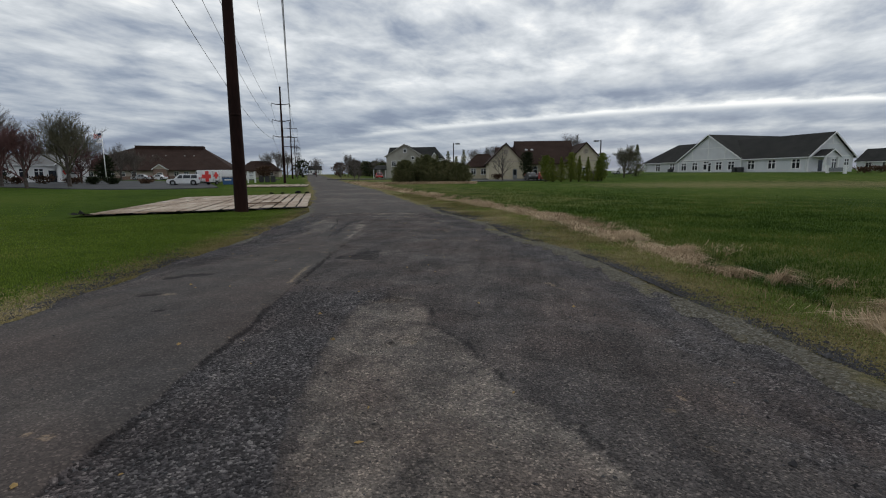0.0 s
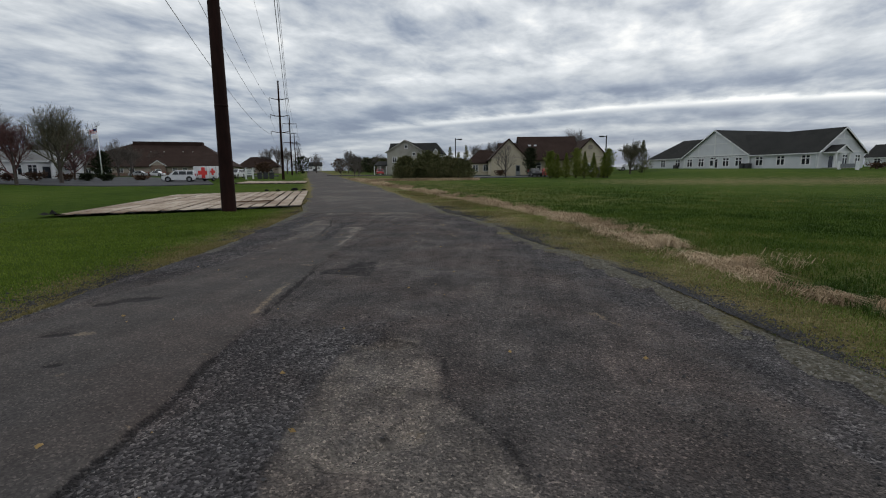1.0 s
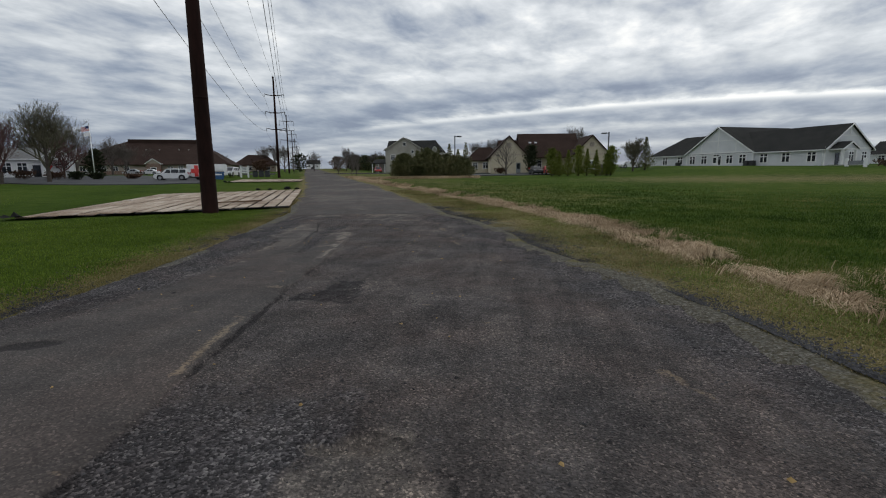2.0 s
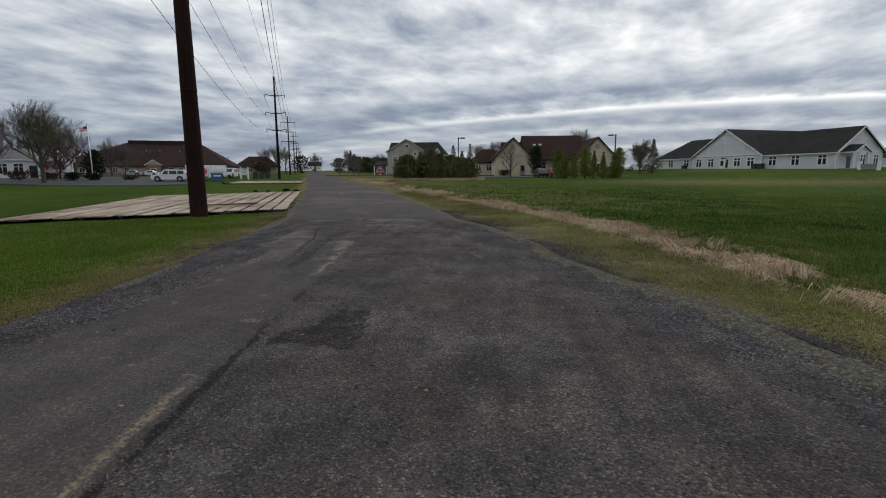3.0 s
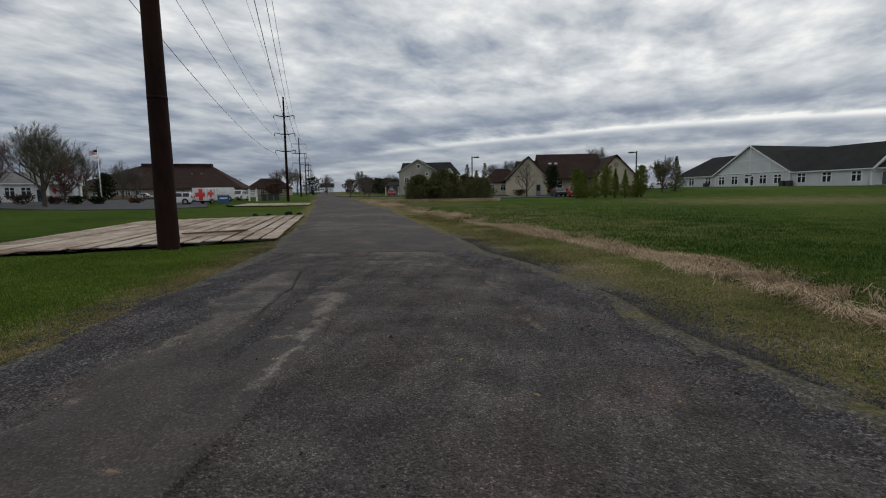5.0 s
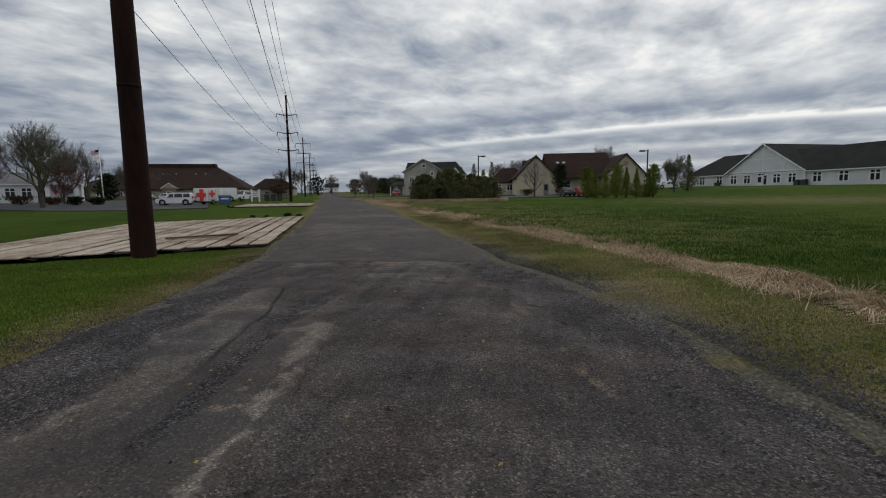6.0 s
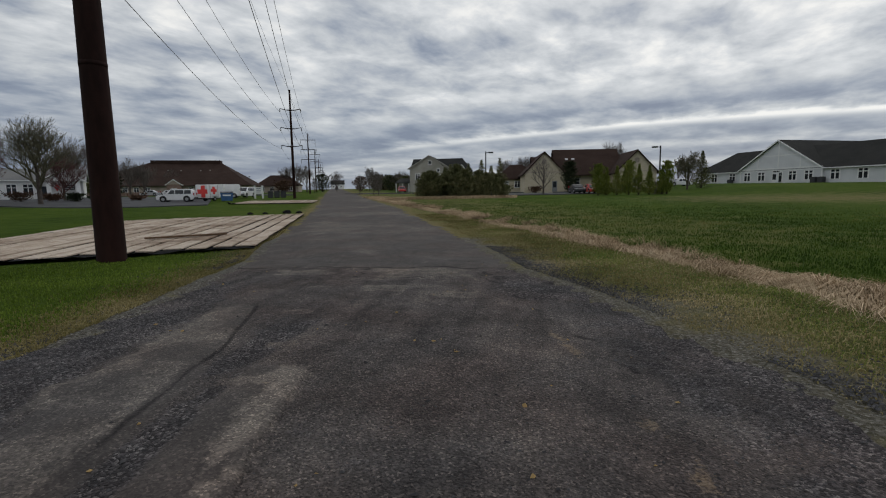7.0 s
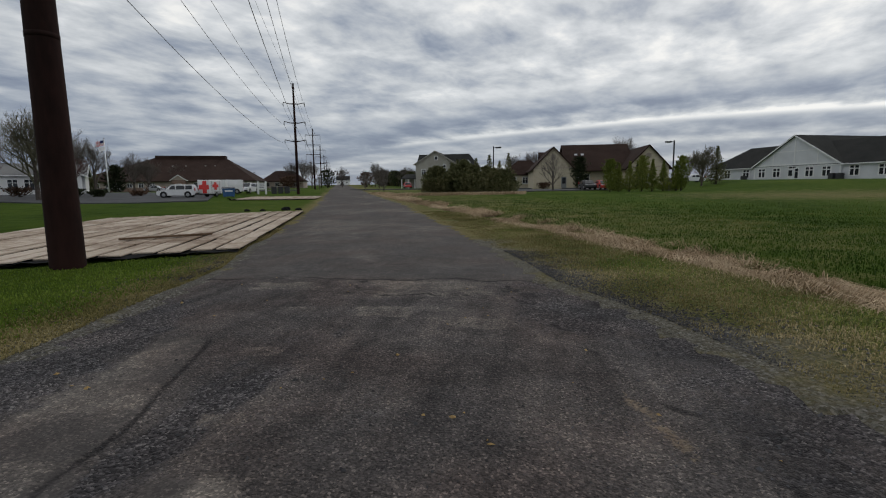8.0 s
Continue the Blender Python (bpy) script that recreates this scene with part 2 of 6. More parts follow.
    mp.inputs["Rotation"].default_value = (0, 0, radians(-14))
    mp.inputs["Scale"].default_value = (3.2, 0.28, 1)
    nt.links.new(p, mp.inputs[0])
    streak = ramp_of(nt, tex(nt, mp.outputs[0], 1.0, 5, 0.6), ((0.36, (0.78, 0.77, 0.78)), (0.5, (1.08, 1.07, 1.07)), (0.66, (1.38, 1.35, 1.31))))
    col = blend(nt, calc(nt, "ADD", calc(nt, "MULTIPLY", calm, 0.5), 0.22), col, streak, "MULTIPLY")
    # dark tar and cracks, plus shade painted at steps and rims
    df = calc(nt, "ADD", attr(nt, "tar_and_shade"), calc(nt, "MULTIPLY", calc(nt, "SUBTRACT", mid, 0.5), 0.8))
    df = calc(nt, "MULTIPLY", calc(nt, "SUBTRACT", df, 0.35), 3.0, True)
    col = blend(nt, calc(nt, "MULTIPLY", df, 0.8), col, blend(nt, 0.6, (0.02, 0.019, 0.02), agg, "MULTIPLY"))
    hue = ramp_of(nt, tex(nt, p, 0.7, 4, 0.5), ((0.38, (0.98, 1.0, 1.01)), (0.5, (1.01, 1.0, 0.985)), (0.62, (1.06, 0.99, 0.96))))
    col = blend(nt, 1.0, col, hue, "MULTIPLY")
    col = blend(nt, 1.0, col, (1.03, 0.985, 0.965), "MULTIPLY")
    nt.links.new(col, b.inputs["Base Color"])
    b.inputs["Roughness"].default_value = 0.9
    b.inputs["Specular IOR Level"].default_value = 0.15
    hh = calc(nt, "ADD", calc(nt, "MULTIPLY", vor.outputs["Distance"], -1.0), calc(nt, "MULTIPLY", fine, 0.8))
    hs = calc(nt, "SUBTRACT", 1.0, calc(nt, "MULTIPLY", sme, 0.9))
    bump(nt, b, calc(nt, "MULTIPLY", hh, hs), 1.0, 0.022)
    return m


def ground_mat():
    m, nt, b = material("grassland")
    p = world_coords(nt)
    big, mid, fine = tex(nt, p, 0.06, 5), tex(nt, p, 0.9, 5, 0.6), tex(nt, p, 18.0, 5, 0.7)
    s = calc(nt, "ADD", calc(nt, "MULTIPLY", big, 0.45), calc(nt, "ADD", calc(nt, "MULTIPLY", mid, 0.3), calc(nt, "MULTIPLY", fine, 0.25)))
    green = ramp_of(nt, s, ((0.38, (0.024, 0.047, 0.007)), (0.5, (0.052, 0.086, 0.012)), (0.64, (0.090, 0.112, 0.023))))
    straw = ramp_of(nt, fine, ((0.3, (0.085, 0.080, 0.032)), (0.5, (0.17, 0.145, 0.066)), (0.7, (0.29, 0.235, 0.135))))
    d = calc(nt, "ADD", attr(nt, "dry"), calc(nt, "MULTIPLY", calc(nt, "SUBTRACT", mid, 0.5), 1.1))
    d = calc(nt, "ADD", d, calc(nt, "MULTIPLY", calc(nt, "SUBTRACT", fine, 0.5), 0.8))
    d = calc(nt, "MULTIPLY", calc(nt, "SUBTRACT", d, 0.3), 1.7, True)
    col = blend(nt, calc(nt, "MULTIPLY", d, 0.95), green, straw)
    vor = node(nt, "ShaderNodeTexVoronoi", Scale=46.0)
    nt.links.new(p, vor.inputs["Vector"])
    chip = nt.nodes.new("ShaderNodeSeparateColor")
    nt.links.new(vor.outputs["Color"], chip.inputs[0])
    chips = ramp_of(nt, chip.outputs[0], ((0.0, (0.045, 0.044, 0.044)), (0.5, (0.105, 0.102, 0.102)), (0.9, (0.19, 0.184, 0.182)), (1.0, (0.30, 0.29, 0.28))))
    sf = calc(nt, "ADD", attr(nt, "stony"), calc(nt, "MULTIPLY", calc(nt, "SUBTRACT", mid, 0.5), 2.2))
    sf = calc(nt, "MULTIPLY", calc(nt, "SUBTRACT", sf, 0.33), 3.0, True)
    col = blend(nt, calc(nt, "MULTIPLY", sf, attr(nt, "stony")), col, chips)
    nt.links.new(col, b.inputs["Base Color"])
    b.inputs["Roughness"].default_value = 0.95
    b.inputs["Specular IOR Level"].default_value = 0.02
    bump(nt, b, calc(nt, "ADD", fine, mid), 1.0, 0.06)
    return m


def ply_mat():
    m, nt, b = material("weathered_plywood")
    grain = tex(nt, coords(nt, (7, 0.5, 7)), 3.0, 5)
    rnd_ = nt.nodes.new("ShaderNodeObjectInfo").outputs["Random"]
    s = calc(nt, "ADD", calc(nt, "MULTIPLY", grain, 0.75), calc(nt, "MULTIPLY", rnd_, 0.25))
    wood = ramp_of(nt, s, ((0.3, (0.30, 0.23, 0.175)), (0.5, (0.44, 0.36, 0.285)), (0.72, (0.56, 0.48, 0.40))))
    p = world_coords(nt)
    mud = calc(nt, "ADD", calc(nt, "MULTIPLY", tex(nt, p, 0.35, 4), 0.6), calc(nt, "MULTIPLY", tex(nt, p, 3.5, 5, 0.65), 0.4))
    mud = calc(nt, "MULTIPLY", calc(nt, "SUBTRACT", mud, 0.485), 8.0, True)
    nt.links.new(blend(nt, calc(nt, "MULTIPLY", mud, 0.75), wood, (0.15, 0.095, 0.06)), b.inputs["Base Color"])
    b.inputs["Roughness"].default_value = 0.9
    b.inputs["Specular IOR Level"].default_value = 0.1
    bump(nt, b, grain, 0.5, 0.004)
    return m


M_ROAD, M_GROUND = road_mat(), ground_mat()
M_LOT = plain("parking_asphalt", (0.055, 0.057, 0.061), (0.09, 0.09, 0.094), 0.4, 0.9)
M_CONC = plain("concrete", (0.32, 0.31, 0.29), (0.45, 0.44, 0.41), 1.0, 0.85)
M_STEEL = plain("weathering_steel", (0.014, 0.0070, 0.0058), (0.030, 0.0135, 0.011), 1.2, 0.9, 0.0, 0.004, (1, 1, 0.25))
M_INS = plain("grey_insulator", (0.16, 0.17, 0.18), (0.24, 0.25, 0.26), 8, 0.35)
M_WIRE = plain("aluminium_cable", (0.10, 0.10, 0.11), (0.16, 0.16, 0.17), 4, 0.5, 0.6)
M_PLY = ply_mat()
M_MUD = plain("dried_mud", (0.09, 0.055, 0.035), (0.17, 0.11, 0.07), 6, 0.95, 0, 0.01)
M_SHEET = plain("black_sheeting", (0.006, 0.006, 0.006), (0.014, 0.014, 0.014), 3, 0.9, 0, 0.01)
M_GREYSIDE = clapboard("pale_grey_siding", (0.60, 0.61, 0.63), (0.68, 0.69, 0.71), 0.13)
M_WHITESIDE = clapboard("white_siding", (0.68, 0.68, 0.68), (0.78, 0.78, 0.77), 0.13)
M_TRIM = plain("white_paint", (0.70, 0.70, 0.70), (0.80, 0.80, 0.79), 2, 0.5)
M_CREAM = courses("cream_block", (0.50, 0.43, 0.31), (0.58, 0.51, 0.39), (0.45, 0.40, 0.30), 0.6, 0.2)
M_BRICK = courses("red_brown_brick", (0.16, 0.075, 0.05), (0.23, 0.11, 0.07), (0.25, 0.2, 0.17), 0.22, 0.075)
M_BEIGE = clapboard("beige_stucco", (0.36, 0.30, 0.25), (0.44, 0.37, 0.31), 0.2)
M_TAUPE = clapboard("taupe_siding", (0.33, 0.31, 0.27), (0.40, 0.38, 0.33), 0.15)
M_ROOFG = shingles("charcoal_shingle", (0.018, 0.019, 0.018), (0.038, 0.038, 0.036))
M_ROOFB = shingles("brown_shingle", (0.025, 0.014, 0.011), (0.052, 0.032, 0.025))
M_ROOFL = shingles("weathered_grey_shingle", (0.13, 0.13, 0.13), (0.20, 0.20, 0.195))
M_GLASS = glass_mat("window_glass")
M_DARK = plain("dark_metal", (0.018, 0.019, 0.021), (0.035, 0.036, 0.04), 4, 0.5)
M_WHITEPAINT = plain("white_car_paint", (0.68, 0.68, 0.68), (0.76, 0.76, 0.77), 1, 0.25)
M_SILVER = plain("silver_car_paint", (0.42, 0.43, 0.45), (0.5, 0.51, 0.53), 1, 0.3, 0.3)
M_REDPAINT = plain("red_car_paint", (0.42, 0.03, 0.025), (0.55, 0.05, 0.04), 1, 0.3)
M_RED = plain("red_vinyl", (0.60, 0.035, 0.03), (0.70, 0.05, 0.045), 2, 0.4)
M_BLUE = plain("blue_painted_steel", (0.012, 0.06, 0.17), (0.025, 0.10, 0.25), 2, 0.5)
M_TYRE = plain("tyre_rubber", (0.012, 0.012, 0.012), (0.025, 0.025, 0.025), 10, 0.85)
M_RIM = plain("alloy_rim", (0.3, 0.3, 0.31), (0.4, 0.4, 0.41), 5, 0.35, 0.7)
M_LENS = plain("lamp_lens", (0.4, 0.4, 0.42), (0.5, 0.5, 0.52), 5, 0.15)
M_TAIL = plain("tail_lens", (0.3, 0.02, 0.02), (0.4, 0.03, 0.03), 5, 0.2)
M_BARK = plain("grey_bark", (0.055, 0.046, 0.040), (0.12, 0.10, 0.088), 5, 0.95, 0, 0.01)
M_TWIG = plain("bare_twigs", (0.085, 0.075, 0.067), (0.175, 0.152, 0.135), 2, 0.95)
M_TWIGRED = plain("budding_twigs", (0.085, 0.045, 0.043), (0.16, 0.085, 0.08), 2, 0.95)
M_TWIGGRN = plain("spring_twigs", (0.075, 0.070, 0.048), (0.155, 0.145, 0.095), 2, 0.95)
M_JUNIPER = island_mat("juniper_needles", ((0.2, (0.042, 0.050, 0.022)), (0.55, (0.108, 0.115, 0.052)), (0.9, (0.23, 0.215, 0.108))))
M_ARBOR = island_mat("arborvitae_leaves", ((0.2, (0.06, 0.085, 0.014)), (0.55, (0.14, 0.175, 0.032)), (0.9, (0.25, 0.26, 0.065))))
M_YEW = island_mat("dark_evergreen", ((0.2, (0.012, 0.018, 0.009)), (0.9, (0.050, 0.060, 0.030))))
M_BLADE = island_mat("grass_blades", ((0.15, (0.055, 0.090, 0.011)), (0.5, (0.120, 0.178, 0.022)), (0.85, (0.185, 0.245, 0.042)), (1.0, (0.25, 0.235, 0.07))))
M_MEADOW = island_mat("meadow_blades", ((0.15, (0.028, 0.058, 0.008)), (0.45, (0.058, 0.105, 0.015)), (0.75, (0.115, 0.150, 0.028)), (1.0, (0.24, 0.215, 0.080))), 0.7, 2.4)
M_VGREEN = island_mat("verge_green", ((0.15, (0.070, 0.105, 0.017)), (0.45, (0.130, 0.180, 0.032)), (0.75, (0.215, 0.245, 0.060)), (1.0, (0.40, 0.345, 0.14))), 0.7, 2.0)
M_VERGE = island_mat("verge_grass", ((0.15, (0.098, 0.092, 0.026)), (0.45, (0.185, 0.158, 0.060)), (0.75, (0.31, 0.255, 0.12)), (1.0, (0.52, 0.42, 0.25))), 0.7, 1.9)
M_REED = island_mat("dead_grass", ((0.15, (0.17, 0.118, 0.066)), (0.5, (0.42, 0.31, 0.195)), (1.0, (0.68, 0.54, 0.37))), 0.7, 1.9)
M_SHRUB = island_mat("brown_shrub", ((0.2, (0.05, 0.03, 0.02)), (0.9, (0.15, 0.09, 0.06))))
M_STONE = island_mat("stone_chips", ((0.1, (0.023, 0.022, 0.023)), (0.5, (0.058, 0.056, 0.058)), (0.85, (0.105, 0.104, 0.108)), (1.05, (0.22, 0.215, 0.21))), 0.85)
M_LEAF = island_mat("fallen_leaf", ((0.1, (0.26, 0.17, 0.07)), (1.0, (0.46, 0.32, 0.14))))
M_FLAGR = plain("red_flag_cloth", (0.45, 0.05, 0.06), (0.55, 0.07, 0.08), 2, 0.8)
M_FLAGB = plain("navy_flag_cloth", (0.02, 0.03, 0.10), (0.03, 0.045, 0.14), 2, 0.8)
M_CLOTH = plain("white_flag_cloth", (0.65, 0.65, 0.66), (0.75, 0.75, 0.75), 2, 0.8)
M_FENCE = plain("grey_board", (0.16, 0.14, 0.12), (0.26, 0.23, 0.2), 3, 0.9)


# ---- mesh helpers ----
def obj(name, bm, mat, parent=None):
    me = bpy.data.meshes.new(name)
    bm.normal_update()
    bm.to_mesh(me)
    bm.free()
    me.materials.append(mat)
    ob = new(name, me)
    ob.parent = parent
    return ob


def part(name, bm, mat, parent, label=""):
    return tagged(obj(name, bm, mat, parent), label)


def raw(name, verts, faces, mat, parent=None, smooth=False):
    """A mesh from numpy arrays; all faces have the same number of corners."""
    me = bpy.data.meshes.new(name)
    verts, faces = np.asarray(verts, np.float32), np.asarray(faces, np.int32)
    n = faces.shape[1]
    me.vertices.add(len(verts))
    me.vertices.foreach_set("co", verts.ravel())
    me.loops.add(faces.size)
    me.loops.foreach_set("vertex_index", faces.ravel())
    me.polygons.add(len(faces))
    me.polygons.foreach_set("loop_start", np.arange(0, faces.size, n, dtype=np.int32))
    me.polygons.foreach_set("use_smooth", np.full(len(faces), smooth))
    me.update(calc_edges=True)
    me.materials.append(mat)
    ob = new(name, me)
    ob.parent = parent
    return ob


def empty(name, m, label, category, group=""):
    ob = new(name)
    ob.matrix_basis = m
    return tagged(ob, label, category, group)


def box(bm, x0, x1, y0, y1, z0, z1, bevel=0.0):
    r = bmesh.ops.create_cube(bm, size=1.0)
    for v in r["verts"]:
        v.co = Vector(((x0 + x1) / 2 + v.co.x * (x1 - x0), (y0 + y1) / 2 + v.co.y * (y1 - y0), (z0 + z1) / 2 + v.co.z * (z1 - z0)))
    if bevel:
        es = list({e for v in r["verts"] for e in v.link_edges})
        bmesh.ops.bevel(bm, geom=es, offset=bevel, segments=2, affect="EDGES", profile=0.6)
    return bm


def boxbm(*a, bevel=0.0):
    return box(bmesh.new(), *a, bevel=bevel)


def solid(bm, outline, thick):
    """A slab: outline (3D points in one plane) pushed back by the vector thick."""
    t = Vector(thick)
    a = [bm.verts.new(Vector(p)) for p in outline]
    b = [bm.verts.new(Vector(p) + t) for p in outline]
    bm.faces.new(a)
    bm.faces.new(b[::-1])
    for i in range(len(a)):
        j = (i + 1) % len(a)
        bm.faces.new((a[j], a[i], b[i], b[j]))
    bmesh.ops.recalc_face_normals(bm, faces=bm.faces)
    return bm


def slab(outline, thick):
    return solid(bmesh.new(), outline, thick)


def tube(bm, p, q, r0, r1, n=8, cap=True):
    p, q = Vector(p), Vector(q)
    d = (q - p).normalized()
    s = d.orthogonal().normalized()
    t = d.cross(s)
    ring = lambda c, r: [bm.verts.new(c + (s * math.cos(6.28318 * i / n) + t * math.sin(6.28318 * i / n)) * r) for i in range(n)]
    a, b = ring(p, r0), ring(q, r1)
    for i in range(n):
        bm.faces.new((a[i], a[(i + 1) % n], b[(i + 1) % n], b[i])).smooth = True
    if cap:
        bm.faces.new(a[::-1])
        bm.faces.new(b)
    return bm


def interp(poly, y):
    return np.interp(y, [p[1] for p in poly], [p[0] for p in poly])


def vnoise(x, y, seed=0):
    """Smooth value noise, 0..1, on arrays."""
    xi, yi = np.floor(x).astype(np.int64), np.floor(y).astype(np.int64)
    fx, fy = x - xi, y - yi
    fx, fy = fx * fx * (3 - 2 * fx), fy * fy * (3 - 2 * fy)

    def h(a, b):
        k = (a * 374761393 + b * 668265263 + seed * 974711) & 0xFFFFFFFF
        k = ((k ^ (k >> 13)) * 1274126177) & 0xFFFFFFFF
        return ((k ^ (k >> 16)) & 0xFFFF) / 65535.0

    return (h(xi, yi) * (1 - fx) + h(xi + 1, yi) * fx) * (1 - fy) + (h(xi, yi + 1) * (1 - fx) + h(xi + 1, yi + 1) * fx) * fy


def fbm(x, y, seed=0, octaves=4):
    s, a, t = 0.0, 0.5, 0.0
    for o in range(octaves):
        s = s + a * vnoise(x * 2 ** o, y * 2 ** o, seed + o)
        t += a
        a *= 0.5
    return s / t


def step01(x, a, b):
    u = np.clip((x - a) / (b - a), 0, 1)
    return u * u * (3 - 2 * u)


def near_line(x, y, pts):
    """Distance to a polyline."""
    best = np.full(np.shape(x), 1e9)
    for (ax, ay), (bx, by) in zip(pts, pts[1:]):
        dx, dy = bx - ax, by - ay
        u = np.clip(((x - ax) * dx + (y - ay) * dy) / (dx * dx + dy * dy), 0, 1)
        best = np.minimum(best, np.hypot(x - ax - u * dx, y - ay - u * dy))
    return best


# ---- plan: the road's two edges, the ditch ----
LEFT = [(-3.6, -14), (-4.0, -4), (-4.35, 0), (-4.65, 3.4), (-5.0, 4.9), (-5.3, 6.6), (-5.65, 9.0), (-6.1, 11.3), (-6.75, 13.9), (-7.3, 16.0), (-7.95, 18.5), (-8.55, 20.6), (-9.9, 23.5), (-10.6, 25.5), (-14.75, 35.6), (-25.6, 60.6), (-31.5, 73.5), (-82.5, 188.2), (-200, 452)]
RIGHT = [(4.9, -14), (4.75, -4), (4.5, 1), (4.25, 2.9), (4.06, 3.9), (3.73, 5.1), (3.2, 7.6), (2.5, 9.7), (1.7, 11.4), (1.05, 13.0), (0.75, 14.6), (0.15, 16.2), (-0.55, 18.0), (-1.7, 20.0), (-2.25, 21.8), (-4.3, 27.6), (-9.3, 40.0), (-12.4, 48.1), (-18.4, 61), (-33.2, 95), (-76, 193), (-191, 457)]
REEDS = [(6.6, -6), (6.1, 3), (5.8, 5.5), (5.6, 7.6), (4.95, 10.4), (3.9, 14.2), (3.2, 17.9), (2.2, 21.0), (0.6, 24.5), (-1.5, 29.5), (-6.3, 39.5), (-15, 58), (-27, 84)]


def land(x, y):
    """Height of the land."""
    x, y = np.asarray(x, float), np.asarray(y, float)
    u = np.clip((y - 20) / 6, -60, 600)
    z = 0.013 * 6 * (np.log1p(np.exp(-np.abs(u))) + np.maximum(u, 0))
    z = np.where(y > 420, 5.2 + (z - 5.2) * 0.25, z)
    z = z + 1.12 * step01(x, 14, 34) * step01(y, 62, 96)
    z = z + 0.5 * step01(-x, 48, 70) * step01(y, 30, 62) * (1 - step01(y, 90, 130))
    d = np.abs(x - interp(REEDS, y) - 0.15)
    return z - 0.2 * np.exp(-(d / 0.8) ** 2) * step01(y, -30, -5) * (1 - step01(y, 60, 90))


def lz(x, y):
    return float(land(x, y))


def spaced(parts_):
    return np.unique(np.round(np.concatenate([np.arange(a, b, s) for a, b, s in parts_]), 3))


# ---- ground ----
gx = spaced(((-3000, -400, 200), (-400, -120, 20), (-120, -40, 4), (-40, -18, 0.8), (-18, 12, 0.22), (12, 40, 1.2), (40, 120, 4), (120, 400, 20), (400, 3001, 200)))
gy = spaced(((-300, -40, 20), (-40, -4, 2), (-4, 32, 0.22), (32, 100, 1.5), (100, 260, 8), (260, 600, 30), (600, 3801, 200)))
X, Y = np.meshgrid(gx, gy)
Z = land(X, Y)
inner = (X > interp(LEFT, Y) + 0.55) & (X < interp(RIGHT, Y) - 0.55) & (Y < 440)
near = (np.abs(X) < 60) & (Y < 90)
Z = Z + np.where(near & ~inner, (fbm(X * 0.5, Y * 0.5, 3) - 0.5) * 0.10 + (fbm(X * 3, Y * 3, 9) - 0.5) * 0.05, 0)
Z = Z - np.where(inner, 0.12, 0.0)
nx, ny = len(gx), len(gy)
idx = np.arange(nx * ny).reshape(ny, nx)
quads = np.stack([idx[:-1, :-1], idx[:-1, 1:], idx[1:, 1:], idx[1:, :-1]], -1).reshape(-1, 4)
ground = raw("ground", np.stack([X, Y, Z], -1).reshape(-1, 3), quads, M_GROUND, smooth=True)
tagged(ground, "green mown grass field with straw-coloured dry verges", "ground", kind="structure")
dl, dr = interp(LEFT, Y) - X, X - interp(RIGHT, Y)
reed_d = np.abs(X - interp(REEDS, Y))
dry = np.where(dl > 0, 1.1 * np.exp(-(np.maximum(dl, 0) / 0.6) ** 1.3), 0)
dry = np.where(dr > 0, np.maximum(0.48 + 0.5 * np.exp(-np.maximum(dr, 0) / 0.9) - 0.42 * step01(dr, 3.0, 9.0), 0.75 * np.exp(-(reed_d / 0.9) ** 2)), dry)
dry = np.where((X > -8) & (dr > 8), np.maximum(dry, 0.72 * np.exp(-((Y + 0.05 * X - 62) / 14.0) ** 2) * step01(X, -5, 22)), dry)
dry = np.where(dr > 0, np.maximum(dry, 0.55 * (1 - step01(dr, 6, 24)) * step01(Y, 16, 28)), dry)
dry = np.where((dl < 0.1) & (dr < 0.1), 1.0, dry)
stony = np.where(dr > -1, 0.72 * np.exp(-np.maximum(dr, 0) / (0.16 + 0.85 * step01(Y, 8, 14))) * (Y < 26), 0)
stony = np.where(dl > -1, np.maximum(stony, 0.8 * np.exp(-np.maximum(dl, 0) / 0.3) * (Y < 26)), stony)
sat = ground.data.attributes.new("stony", "FLOAT", "POINT")
sat.data.foreach_set("value", np.clip(stony, 0, 1).astype(np.float32).ravel())
at = ground.data.attributes.new("dry", "FLOAT", "POINT")
at.data.foreach_set("value", np.clip(dry, 0, 1).astype(np.float32).ravel())

# ---- road ----
ry_ = spaced(((-14, -2, 0.5), (-2, 23, 0.042), (23, 45, 0.3), (45, 120, 2.0), (120, 441, 20.0)))
nv = 230
V = np.linspace(0, 1, nv)
el = interp(LEFT, ry_) + (fbm(ry_ * 1.3, ry_ * 0 + 5, 21) - 0.5) * 0.5 + (fbm(ry_ * 6, ry_ * 0, 22) - 0.5) * 0.18
er = interp(RIGHT, ry_) + (fbm(ry_ * 1.3, ry_ * 0 + 9, 31) - 0.5) * 0.5 + (fbm(ry_ * 6, ry_ * 0, 32) - 0.5) * 0.18
RX = el[:, None] * (1 - V) + er[:, None] * V
RY = np.repeat(ry_[:, None], nv, 1)
fromL, fromR = RX - el[:, None], er[:, None] - RX
inside = np.minimum(fromL, fromR)
SEAM = [(-1.08, -4), (-1.12, 0.5), (-1.23, 1.3), (-1.34, 1.94), (-1.49, 2.93), (-1.72, 4.11), (-2.09, 6.1), (-2.3, 7.19), (-2.45, 8.1), (-2.68, 9.44), (-2.85, 10.74), (-3.13, 12.34), (-3.39, 13.5), (-3.58, 14.4)]
